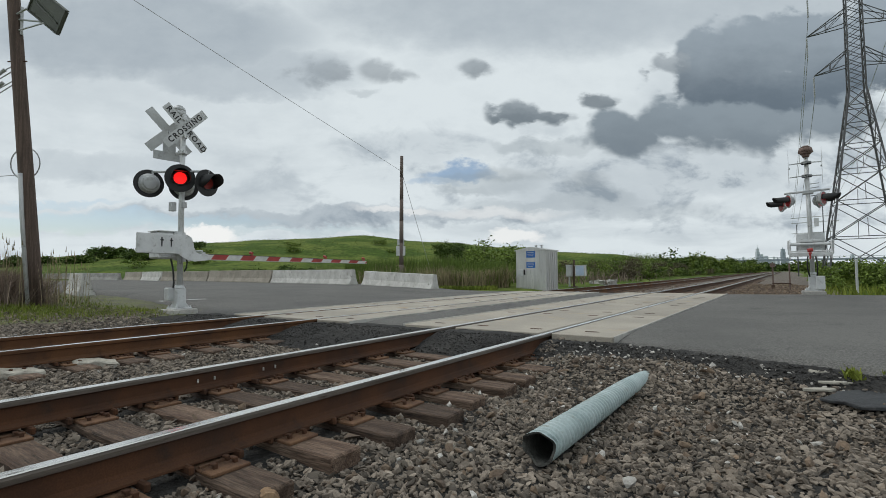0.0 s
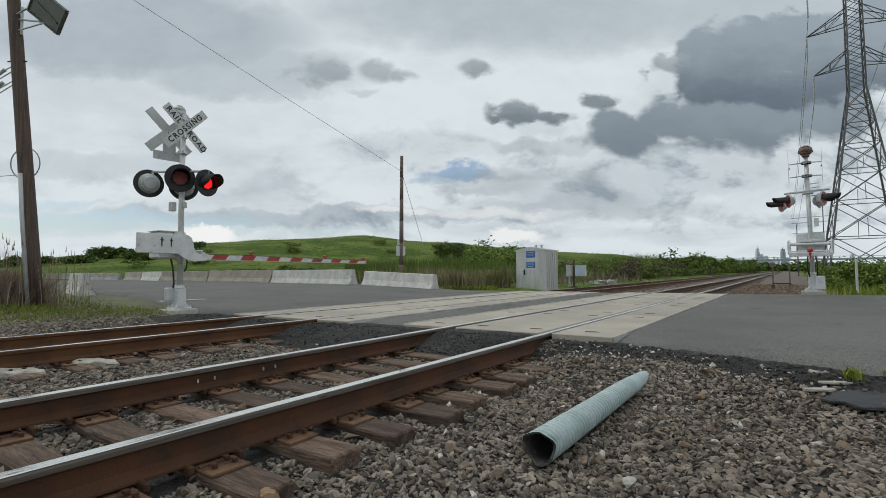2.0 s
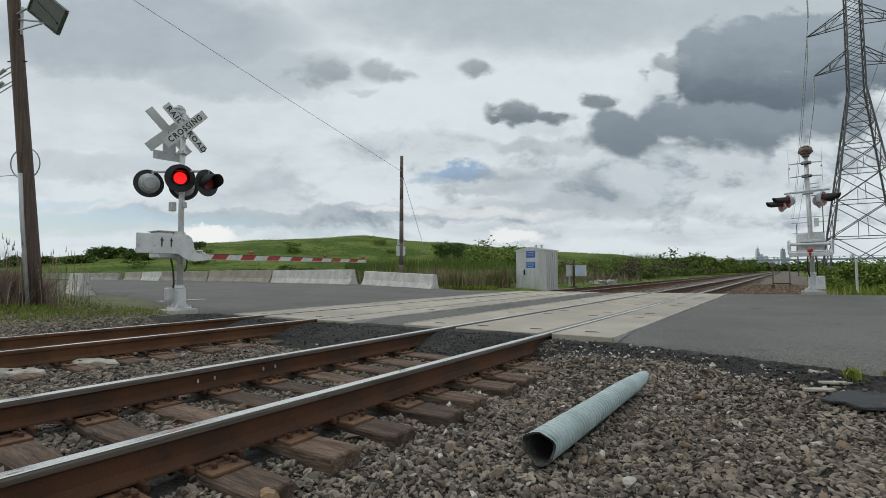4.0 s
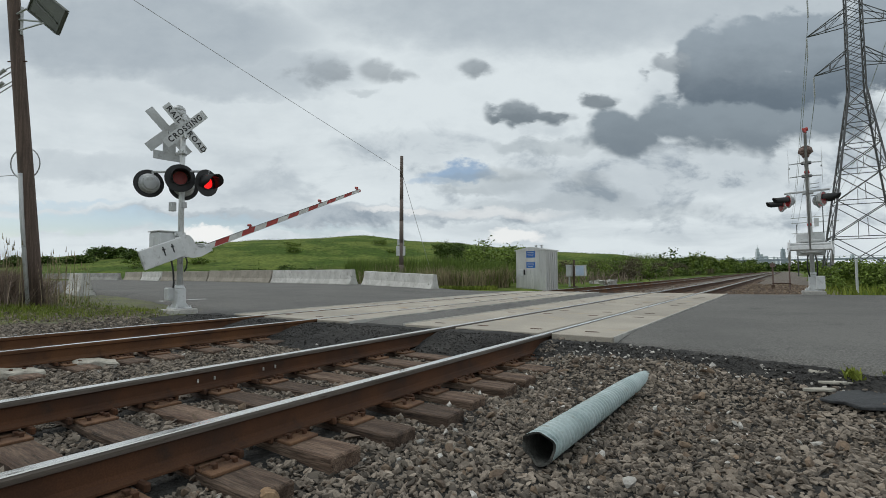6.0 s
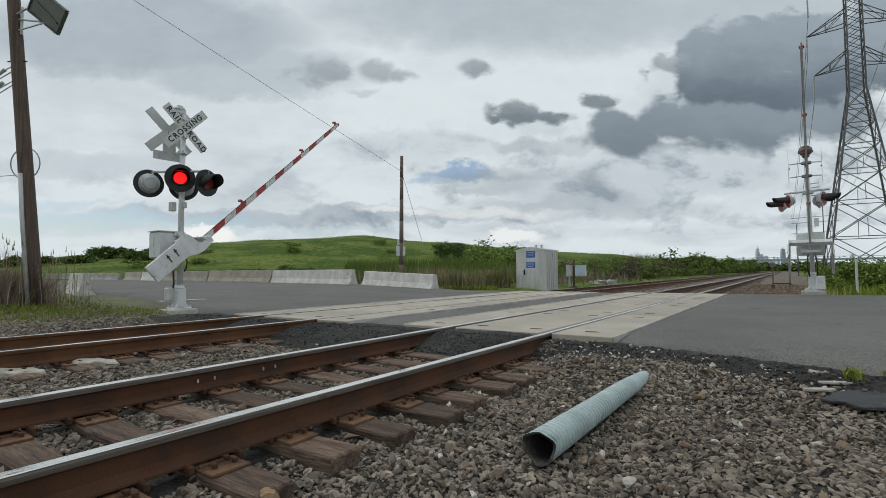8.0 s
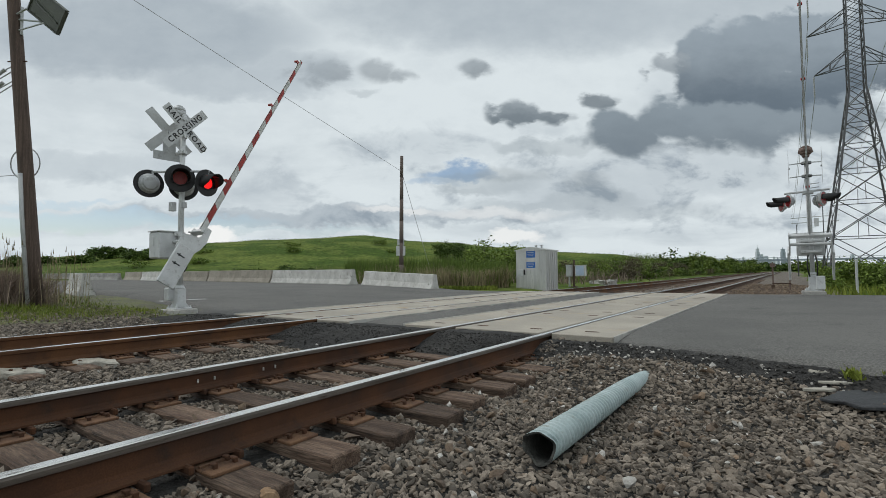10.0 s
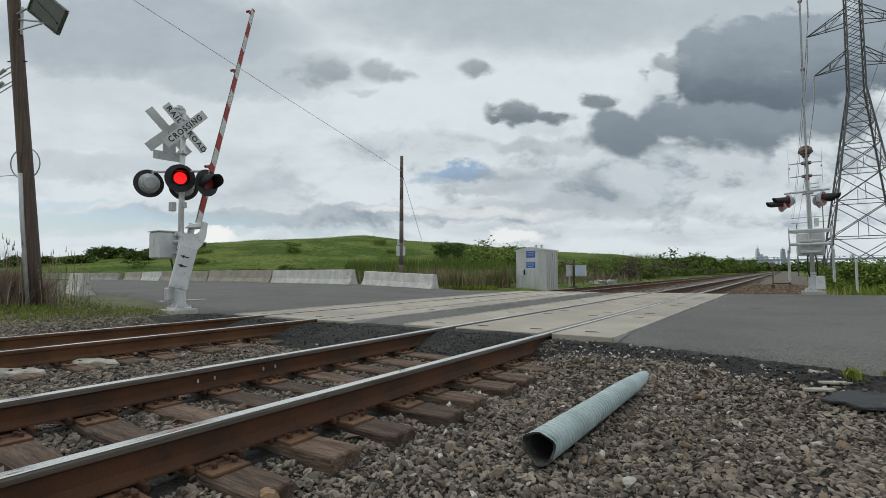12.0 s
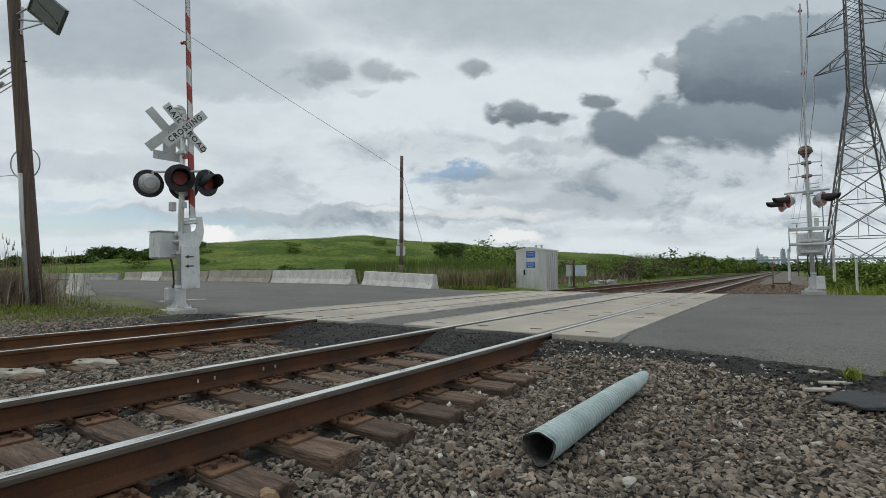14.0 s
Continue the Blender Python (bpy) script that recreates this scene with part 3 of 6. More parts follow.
HAZE_DARK = material("hazy_far_glass", (0.28, 0.33, 0.38), (0.34, 0.39, 0.44), 0.02, 0.6, 0, 0, 0.1, grain=0.06)
TREE_LEAF = leaf_material("tree_leaf", (0.055, 0.090, 0.022), (0.095, 0.140, 0.034), 0.5)
BUSH_LEAF = leaf_material("bush_leaf", (0.110, 0.165, 0.034), (0.175, 0.232, 0.052), 0.45)
BARK = material("bark", (0.07, 0.055, 0.042), (0.12, 0.095, 0.075), 5, 0.95, 0, 0.6, 30, stretch=(3, 3, 0.5))
REED_TAN = leaf_material("dry_reed", (0.22, 0.185, 0.105), (0.36, 0.305, 0.185), 0.45, 0.8)
REED_GREEN = leaf_material("green_reed", (0.085, 0.135, 0.026), (0.145, 0.195, 0.048), 0.45, 0.7)
BRUSH_BROWN = leaf_material("dead_brush", (0.19, 0.145, 0.115), (0.31, 0.245, 0.195), 0.5, 0.9)
WEED = leaf_material("weed_green", (0.115, 0.155, 0.024), (0.20, 0.235, 0.045), 0.4, 0.7)


def lettering(text, size, m, parent, mat, name="lettering"):
    cu = bpy.data.curves.new(name, "FONT")
    cu.body, cu.size, cu.align_x, cu.align_y, cu.extrude = text, size, "CENTER", "CENTER", 0.0015
    cu.space_character, cu.offset = 1.24, 0.004
    cu.materials.append(mat)
    tmp = bpy.data.objects.new(name, cu)
    scene.collection.objects.link(tmp)
    dg = bpy.context.evaluated_depsgraph_get()
    me = bpy.data.meshes.new_from_object(tmp.evaluated_get(dg))
    bpy.data.objects.remove(tmp)
    ob = new(name, me)
    ob.parent = parent
    ob.matrix_basis = m
    return ob


def facing(d, at=(0, 0, 0)):
    """A pose whose local -Y looks along d and whose Z stays upright."""
    d = Vector(d).normalized()
    y = -d
    x = y.cross(Vector((0, 0, 1))).normalized()
    z = x.cross(y)
    m = Matrix((x, y, z)).transposed().to_4x4()
    return Matrix.Translation(at) @ m


MOVERS = {}


def make_lamp(parent, at, d, size=0.305, key="", pods=True, hood=0.38, back=None, ring_r=0.62, arc=(-35, 215), lens=0.42):
    """A flashing-light head: black background disc, domed housing behind, hood in front, and a red lamp; with a key, an
    added flap makes it flash.
    """
    bm = bmesh.new()
    n = 28
    ring = [(size * math.cos(2 * math.pi * i / n), size * math.sin(2 * math.pi * i / n)) for i in range(n)]
    prism(bm, ring, 1, -0.004, 0.012)
    bmesh.ops.bevel(bm, geom=[e for e in bm.edges if abs(e.calc_length() - 2 * size * math.sin(math.pi / n)) < 1e-3], offset=0.004, segments=1, affect="EDGES")
    disc = part("lamp_head", bm, back or BLACK, parent, "pale round lamp background" if back else "black round lamp background")
    disc.matrix_basis = facing(d, at)
    bm = bmesh.new()
    rod(bm, (0, 0.012, 0), (0, 0.08, 0), size * 0.72, size * 0.68, 24)
    rod(bm, (0, 0.08, 0), (0, 0.13, 0), size * 0.68, size * 0.52, 24)
    rod(bm, (0, 0.13, 0), (0, 0.145, 0), size * 0.52, size * 0.40, 24)
    part("housing", bm, GREY_PAINT if pods else BLACK, disc, "grey domed lamp housing", False)
    # hood: open underneath, longer above
    verts, faces, m = [], [], 18
    for i in range(m + 1):
        a = math.radians(arc[0] + (arc[1] - arc[0]) * i / m)
        reach = hood * (0.80 + 0.20 * max(0.0, math.sin(a)) if math.sin(a) > 0 else 0.80 + 1.1 * math.sin(a))
        for rr in (size * ring_r, size * ring_r + 0.006):
            verts.append((rr * math.cos(a), -0.004, rr * math.sin(a)))
            verts.append((rr * 0.97 * math.cos(a), -reach, rr * 0.97 * math.sin(a) - 0.02))
    for i in range(m):
        a, b = 4 * i, 4 * i + 4
        faces += [(a, a + 1, b + 1, b), (a + 2, b + 2, b + 3, a + 3), (a + 1, a + 3, b + 3, b + 1)]
    mesh_part("hood", verts, faces, BLACK, disc, "black visor", True)
    lit = bmesh.new()
    prism(lit, [(size * lens * math.cos(2 * math.pi * i / 24), size * lens * math.sin(2 * math.pi * i / 24)) for i in range(24)], 1, -0.014, -0.004)
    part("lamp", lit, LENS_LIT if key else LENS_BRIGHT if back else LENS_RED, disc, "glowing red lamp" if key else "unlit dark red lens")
    rim = bmesh.new()
    for i in range(24):
        a, b = 2 * math.pi * i / 24, 2 * math.pi * (i + 1) / 24
        rod(rim, (size * (lens + 0.08) * math.cos(a), -0.012, size * (lens + 0.08) * math.sin(a)), (size * (lens + 0.08) * math.cos(b), -0.012, size * (lens + 0.08) * math.sin(b)), 0.016, None, 6)
    part("lens_rim", rim, GREY_PAINT if back else BLACK, disc)
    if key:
        # an added flap in unlit-lens red, hinged at the top under the hood; covering the lamp stands in for its
        # flashing
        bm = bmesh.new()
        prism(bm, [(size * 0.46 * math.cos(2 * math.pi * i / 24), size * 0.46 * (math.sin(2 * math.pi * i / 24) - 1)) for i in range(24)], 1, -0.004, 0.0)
        flap = part("shutter", bm, LENS_RED, disc, "added dark red flap that stands in for the lamp going dark")
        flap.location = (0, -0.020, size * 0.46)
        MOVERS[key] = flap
    return disc


def make_crossbuck(parent, at, d, lettered, length=1.32):
    bm = bmesh.new()
    box(bm, (0, 0, 0), (0.05, 0.03, 0.05))
    hub = part("crossbuck", bm, GREY_PAINT, parent, "white crossbuck with black capitals" if lettered else "bare grey back of a crossbuck")
    hub.matrix_basis = facing(d, at)
    for k, (ang, text) in enumerate(((45, "CROSSING"), (-45, "RAIL     ROAD"))):
        bm = bmesh.new()
        box(bm, (0, -0.018 - 0.006 * (1 - k), 0), (length, 0.005, 0.215), None, 0.002)
        rot = Matrix.Rotation(radians(-ang), 4, "Y")
        bmesh.ops.transform(bm, matrix=rot, verts=bm.verts[:])
        part("blade", bm, SIGN_WHITE, hub)
        if lettered:
            m = Matrix.Rotation(radians(-ang), 4, "Y") @ pose(0, -0.0225 - 0.006 * (1 - k), 0, 90, 0, 0)
            for word, dx in (((text, 0.0),) if k == 0 else (("RAIL", -0.37), ("ROAD", 0.38))):
                lettering(word, 0.182 if k == 0 else 0.175, m @ pose(dx, 0, 0), hub, BLACK)
    return hub


ARM_TAPER = (0.135, 0.085)


def make_gate(parent, pivot, spread, tip, name_key, rz, weights=2):
    """The moving part of a gate: bracket and counterweights with the striped arm and its three lamps. It lies along local +Y."""
    bm = bmesh.new()
    hook = [(-0.22, 0.14), (0.04, 0.14), (0.14, 0.09), (0.19, -0.02), (0.21, -0.14), (0.25, -0.23), (0.33, -0.28), (0.57, -0.27), (0.57, -0.42), (0.24, -0.46), (0.04, -0.42), (-0.22, -0.28)]
    for s in (-1, 1):
        prism(bm, hook, 0, s * spread - 0.012, s * spread + 0.012)
    rod(bm, (-spread, 0, 0), (spread, 0, 0), 0.045, None, 12)
    rod(bm, (-spread, 0.42, -0.21), (spread, 0.42, -0.21), 0.022, None, 10)
    box(bm, (0, 0.46, -0.30), (2 * spread, 0.10, 0.12), None, 0.01)
    gate = part("gate_arm", bm, SILVER, parent, "silver gate bracket with striped arm")
    for s in ((-1, 1) if weights == 2 else (1,)):
        bm = bmesh.new()
        box(bm, (s * (spread + 0.035), -0.60, -0.09), (0.055, 0.98, 0.43), None, 0.012)
        cw = part("counterweight", bm, SILVER, gate, "silver slab counterweight")
        for y in (-0.36, -0.57):
            bm = bmesh.new()
            box(bm, (s * (spread + 0.066), y, -0.05), (0.012, 0.026, 0.20), None, 0.003)
            box(bm, (s * (spread + 0.072), y, -0.01), (0.014, 0.07, 0.026), None, 0.003)
            part("bolt_slot", bm, BLACK, gate, "dark bolted slot")
    # the beam in stretches, white and red by turns
    o = -0.33
    def height(y):
        return ARM_TAPER[0] + (ARM_TAPER[1] - ARM_TAPER[0]) * (y - 0.6) / (tip - 0.6)
    y, red, k = 0.55, False, 0
    while y < tip - 0.01:
        e = min(0.85 if k == 0 else y + 0.41, tip)
        h0, h1 = height(y) / 2, height(e) / 2
        bm = bmesh.new()
        slant = 0.05
        pts = [(y - (slant if k else 0), o - h0), (e - (slant if e < tip else 0), o - h1), (e + (slant if e < tip else 0), o + h1), (y + (slant if k else 0), o + h0)]
        prism(bm, pts, 0, -0.016, 0.016)
        part("stripe", bm, ARM_RED if red else ARM_WHITE, gate, "red reflective stripe" if red else "white stripe")
        y, red, k = e, not red, k + 1
    bm = bmesh.new()
    prism(bm, [(0.56, o - height(0.56) / 2 - 0.012), (tip - 0.01, o - height(tip) / 2 - 0.012), (tip - 0.01, o - height(tip) / 2 - 0.001), (0.56, o - height(0.56) / 2 - 0.001)], 0, -0.022, 0.022)
    part("edge_strip", bm, GREY_PAINT, gate, "bare grey lower edge")
    for r in (1.99, tip - 1.95, tip - 0.14):
        bm = bmesh.new()
        box(bm, (0, r, o + height(r) / 2 + 0.015), (0.05, 0.09, 0.03), None, 0.004)
        rod(bm, (-0.045, r - 0.02, o + height(r) / 2 + 0.085), (0.045, r - 0.02, o + height(r) / 2 + 0.068), 0.036, None, 14)
        part("gate_lamp", bm, ARM_RED, gate, "small red lamp on the arm")
    tube([(0.02, 0.6, o + 0.06), (0.02, 1.99, o + 0.07), (0.02, tip - 1.95, o + 0.055), (0.02, tip - 0.2, o + 0.045)], 0.006, BLACK, "cable", gate, "thin black cable")
    gate.matrix_basis = Matrix.Translation(pivot) @ pose(0, 0, 0, 0, 0, rz)
    MOVERS[name_key] = gate
    return gate


def mast_base(sig, height, r, skew=0.0):
    bm = bmesh.new()
    box(bm, (0, 0, -0.06), (0.58, 0.58, 0.16), None, 0.02)
    part("foundation", bm, CONCRETE_GREY, sig, "concrete foundation block")
    bm = bmesh.new()
    box(bm, (0, 0, 0.035), (0.40, 0.40, 0.03), None, 0.006)
    for a in range(4):
        rot = Matrix.Rotation(radians(45 + 90 * a), 4, "Z")
        tmp = bmesh.new()
        prism(tmp, [(0.07, 0.05), (0.23, 0.05), (0.13, 0.16), (0.07, 0.22)], 1, -0.014, 0.014)
        tmp.transform(rot)
        me = bpy.data.meshes.new("tmp")
        tmp.to_mesh(me)
        tmp.free()
        bm.from_mesh(me)
        bpy.data.meshes.remove(me)
    box(bm, (0, 0, 0.27), (0.22, 0.22, 0.44), None, 0.02)
    rod(bm, (0, 0, 0.50), (0, 0, 0.56), 0.11, 0.09, 14)
    part("base_casting", bm, SILVER, sig, "silver cast base with ribs")
    for sx, sy in ((1, 1), (1, -1), (-1, 1), (-1, -1)):
        bm = bmesh.new()
        rod(bm, (0.165 * sx, 0.165 * sy, 0.02), (0.165 * sx, 0.165 * sy, 0.10), 0.016, None, 8)
        rod(bm, (0.165 * sx, 0.165 * sy, 0.05), (0.165 * sx, 0.165 * sy, 0.07), 0.03, None, 6)
        part("anchor_bolt", bm, SILVER, sig)
    bm = bmesh.new()
    rod(bm, (0, 0, 0.5), (skew, 0, height), r, r * 0.94, 18)
    return part("mast", bm, SILVER, sig, "silver steel tube", False)


def make_left_signal():
    bx, by, bz = -9.15, 6.21, -0.03
    sig = thing("crossing_signal", pose(bx, by, bz), "silver level-crossing signal mast with red lamps and striped gate", "crossing signal", "crossing signals")
    L = lambda x, y, z: (x - bx, y - by, z - bz)
    mast_base(sig, 4.58, 0.064, 0.06)
    bm = bmesh.new()
    box(bm, L(-9.30, 6.06, 0.33), (0.20, 0.16, 0.30), None, 0.02)
    part("terminal_box", bm, SILVER, sig, "small silver terminal box")
    make_crossbuck(sig, L(-9.01, 6.21, 4.20), (1, -0.06, 0), True, 1.28)
    make_crossbuck(sig, L(-9.40, 6.05, 4.15), (-1, 0.12, 0), False, 1.28)
    bm = bmesh.new()
    box(bm, L(-9.34, 6.02, 3.66), (0.012, 0.30, 0.42), None, 0.003)
    box(bm, L(-9.345, 5.99, 3.55), (0.012, 0.66, 0.20), None, 0.003)
    part("tracks_plate", bm, GREY_PAINT, sig, "grey back of a small sign plate")
    for z in (3.60, 3.98, 4.36):
        bm = bmesh.new()
        rod(bm, L(-9.09, 6.2, z), L(-9.09, 6.2, z + 0.07), 0.10, None, 14)
        box(bm, L(-9.15, 6.17, z + 0.035), (0.42, 0.05, 0.05))
        part("sign_bracket", bm, SILVER, sig, "silver clamp bracket")
    bm = bmesh.new()
    rod(bm, L(-9.17, 6.15, 4.50), L(-9.17, 6.15, 4.62), 0.12, 0.15, 16)
    rod(bm, L(-9.17, 6.15, 4.62), L(-9.17, 6.15, 4.72), 0.15, 0.11, 16)
    rod(bm, L(-9.17, 6.15, 4.72), L(-9.17, 6.15, 4.76), 0.11, 0.05, 16)
    part("bell", bm, GREY_PAINT, sig, "grey warning bell", False)
    bm = bmesh.new()
    rod(bm, L(-9.66, 5.80, 3.19), L(-8.56, 6.56, 3.19), 0.028, None, 10)
    for x, y in ((-9.64, 5.80), (-8.58, 6.54), (-9.02, 6.24), (-9.2, 6.12)):
        rod(bm, L(x, y, 2.95), L(x, y, 3.21), 0.024, None, 8)
    box(bm, L(-9.1, 6.19, 3.19), (0.22, 0.22, 0.10), None, 0.01)
    part("crossarm", bm, GREY_PAINT, sig, "grey lamp crossarm")
    make_lamp(sig, L(-9.668, 5.73, 2.906), (-1, 0.18, 0.0), 0.325)
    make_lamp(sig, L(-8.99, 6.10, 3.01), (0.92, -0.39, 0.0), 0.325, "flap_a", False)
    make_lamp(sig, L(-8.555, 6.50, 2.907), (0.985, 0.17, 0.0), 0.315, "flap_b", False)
    make_lamp(sig, L(-9.22, 6.31, 2.86), (-0.95, 0.31, 0), 0.325)
    for (x, y, z, s) in ((-9.23, 6.06, 2.36, (0.14, 0.12, 0.21)), (-9.03, 6.22, 2.40, (0.10, 0.10, 0.14))):
        bm = bmesh.new()
        box(bm, L(x, y, z), s, None, 0.012)
        part("junction_box", bm, GREY_PAINT, sig, "small grey junction box")
    bm = bmesh.new()
    box(bm, L(-9.42, 6.00, 1.46), (0.46, 0.52, 0.62), None, 0.035)
    box(bm, L(-9.42, 6.00, 1.78), (0.50, 0.56, 0.03), None, 0.008)
    box(bm, L(-9.42, 5.735, 1.55), (0.06, 0.02, 0.22), None, 0.006)
    part("gate_machine", bm, SILVER, sig, "silver gate machine case")
    for z in (1.25, 1.68):
        bm = bmesh.new()
        rod(bm, L(-9.12, 6.2, z), L(-9.12, 6.2, z + 0.08), 0.105, None, 14)
        box(bm, L(-9.25, 6.12, z + 0.04), (0.3, 0.12, 0.06))
        part("machine_clamp", bm, SILVER, sig)
    tube([L(-9.25, 6.05, 1.16), L(-9.24, 6.10, 0.9), L(-9.235, 6.12, 0.6), L(-9.23, 6.10, 0.42)], 0.022, BLACK, "conduit", sig, "black flexible conduit")
    tube([L(-9.0, 6.25, 1.22), L(-8.96, 6.28, 1.08), L(-8.97, 6.27, 0.95), L(-9.03, 6.25, 0.85)], 0.018, BLACK, "conduit", sig, "black flexible conduit")
    make_gate(sig, L(-9.0, 6.10, 1.542), 0.25, 6.64, "gate_left", 3.2, 1)
    return sig


def make_right_signal():
    bx, by, bz = 3.12, 18.6, 0.12
    sig = thing("crossing_signal", pose(bx, by, bz), "silver signal mast seen edge-on, its hooded lamps facing the road", "crossing signal", "crossing signals")
    L = lambda x, y, z: (x - bx, y - by, z - bz)
    mast_base(sig, 4.05, 0.060, -0.05)
    bm = bmesh.new()
    box(bm, L(3.29, 18.44, 0.38), (0.22, 0.2, 0.40), None, 0.02)
    part("terminal_box", bm, SILVER, sig, "white terminal box")
    for x, d, ln in ((2.65, (-1, 0.0, 0), 1.25), (3.43, (1, -0.06, 0), 1.25)):
        make_crossbuck(sig, L(x, 18.55, 3.84), d, False, ln)
        for z in (3.56, 3.96):
            bm = bmesh.new()
            rod(bm, L(x, 18.55, z), L(3.08, 18.6, z + 0.03), 0.016, None, 8)
            rod(bm, L(3.075, 18.6, z - 0.02), L(3.075, 18.6, z + 0.05), 0.13, None, 14)
            part("sign_bracket", bm, GREY_PAINT, sig, "thin sign bracket")
    bm = bmesh.new()
    for z in (2.96, 3.2, 3.32):
        rod(bm, L(3.09, 18.6, z), L(3.36, 18.56, z + 0.02), 0.012, None, 6)
    part("step_bolt", bm, GREY_PAINT, sig)
    bm = bmesh.new()
    c = (3.068, 18.58)
    rod(bm, L(*c, 4.14), L(*c, 4.22), 0.08, 0.11, 16)
    rod(bm, L(*c, 4.22), L(*c, 4.29), 0.12, 0.19, 20)
    rod(bm, L(*c, 4.29), L(*c, 4.42), 0.195, 0.16, 20)
    rod(bm, L(*c, 4.42), L(*c, 4.49), 0.16, 0.07, 20)
    part("bell", bm, BROWN_BELL, sig, "round brown warning bell", False)
    bm = bmesh.new()
    rod(bm, L(2.50, 18.7, 3.10), L(3.60, 18.5, 3.12), 0.032, None, 10)
    box(bm, L(3.09, 18.6, 3.08), (0.26, 0.24, 0.10), None, 0.01)
    part("crossarm", bm, GREY_PAINT, sig, "grey lamp crossarm")
    make_lamp(sig, L(2.60, 18.62, 2.86), (-0.90, -0.43, 0.0), 0.215, "", True, 0.44, GREY_PAINT, 0.58, (-12, 192), 0.80)
    make_lamp(sig, L(2.42, 18.95, 2.78), (-0.90, -0.43, 0.0), 0.215, "", True, 0.44, GREY_PAINT, 0.58, (-12, 192), 0.80)
    make_lamp(sig, L(3.44, 18.5, 2.86), (0.90, -0.43, 0.0), 0.225, "", True, 0.44, GREY_PAINT, 0.58, (-12, 192), 0.80)
    make_lamp(sig, L(3.36, 18.85, 2.84), (0.90, -0.43, 0.0), 0.225, "", True, 0.44, GREY_PAINT, 0.58, (-12, 192), 0.80)
    for (x, z, s) in ((3.26, 2.17, (0.12, 0.1, 0.25)),):
        bm = bmesh.new()
        box(bm, L(x, 18.52, z), s, None, 0.012)
        part("junction_box", bm, SILVER, sig, "small silver junction box")
    bm = bmesh.new()
    box(bm, L(3.10, 18.92, 1.53), (0.70, 0.4, 0.68), None, 0.03)
    box(bm, L(3.10, 18.71, 1.42), (0.5, 0.03, 0.4), None, 0.01)
    part("gate_machine", bm, SILVER, sig, "silver gate machine case")
    for z in (1.30, 1.62):
        bm = bmesh.new()
        box(bm, L(3.10, 18.62, z), (0.5, 0.26, 0.07), None, 0.01)
        part("machine_clamp", bm, SILVER, sig)
    tube([L(3.02, 18.5, 1.2), L(2.99, 18.48, 0.9), L(3.04, 18.46, 0.55)], 0.022, BLACK, "conduit", sig, "black flexible conduit")
    tube([L(3.20, 18.5, 1.2), L(3.24, 18.48, 0.9), L(3.22, 18.44, 0.58)], 0.022, BLACK, "conduit", sig, "black flexible conduit")
    make_gate(sig, L(3.085, 18.5, 1.522), 0.50, 6.98, "gate_right", 178.3)
    return sig


make_left_signal()
make_right_signal()


# ---- concrete barriers ----
def make_barrier(a, b, za, zb, h=0.83, label="weathered concrete road barrier standing at the asphalt's edge", mat=None):
    a, b = Vector((*a, za)), Vector((*b, zb))
    d = b - a
    ln = d.length
    bm = bmesh.new()
    prof = [(-0.30, 0), (0.30, 0), (0.30, 0.07), (0.17, 0.33), (0.10, h - 0.02), (0.08, h), (-0.08, h), (-0.10, h - 0.02), (-0.17, 0.33), (-0.30, 0.07)]
    prism(bm, prof, 1, 0.10, ln - 0.12)
    bmesh.ops.subdivide_edges(bm, edges=[e for e in bm.edges if e.calc_length() > 1], cuts=9)
    for v in bm.verts:
        v.co += 0.012 * noise.noise_vector(v.co * 3 + a)
    ob = part("concrete_barrier", bm, mat or CONCRETE_GREY)
    ob.matrix_basis = Matrix.Translation(a) @ d.to_track_quat("Y", "Z").to_matrix().to_4x4()
    return tagged(ob, label, "road barrier", "concrete barriers")


TAN_CONCRETE = material("tan_concrete", (0.27, 0.245, 0.20), (0.37, 0.335, 0.28), 1.3, 0.92, 0, 0.4, 40, (0.20, 0.175, 0.14), spread=0.14, depth=0.01, grain=0.2)
WHITE_CONCRETE = material("whitewashed_concrete", (0.44, 0.43, 0.40), (0.58, 0.57, 0.54), 1.8, 0.92, 0, 0.5, 40, (0.25, 0.24, 0.21), spread=0.06, depth=0.012, grain=0.22)
BARRIER_LABEL, WHITE_LABEL = "tan weathered concrete road barrier at the asphalt's edge", "stained whitewashed concrete road barrier at the asphalt's edge"
LINE = [(-50.4, 22.9), (-41.2, 21.8), (-34.6, 22.1), (-25.4, 21.03), (-16.85, 19.83)]
ZS = [0.30, 0.28, 0.24, 0.18, 0.14]
for i in range(4):
    p0, p1 = Vector(LINE[i]), Vector(LINE[i + 1])
    n = 2 if i == 0 else 1
    for k in range(n):
        make_barrier(p0.lerp(p1, k / n), p0.lerp(p1, (k + 1) / n), ZS[i] + (ZS[i + 1] - ZS[i]) * k / n, ZS[i] + (ZS[i + 1] - ZS[i]) * (k + 1) / n, 0.80 if i < 2 else 0.85,
                     (BARRIER_LABEL, WHITE_LABEL)[(i, k) in ((0, 1), (3, 0))], (TAN_CONCRETE, WHITE_CONCRETE)[(i, k) in ((0, 1), (3, 0))])
make_barrier((-60, 19.5), (-50.6, 22.5), 0.32, 0.30, 0.72)
make_barrier((-70, 16.5), (-60.3, 19.3), 0.33, 0.31, 0.72)
make_barrier((-16.3, 20.0), (-10.75, 18.85), 0.14, -0.07, 0.76, "chipped white concrete barrier sunk in the verge", WHITE_CONCRETE)
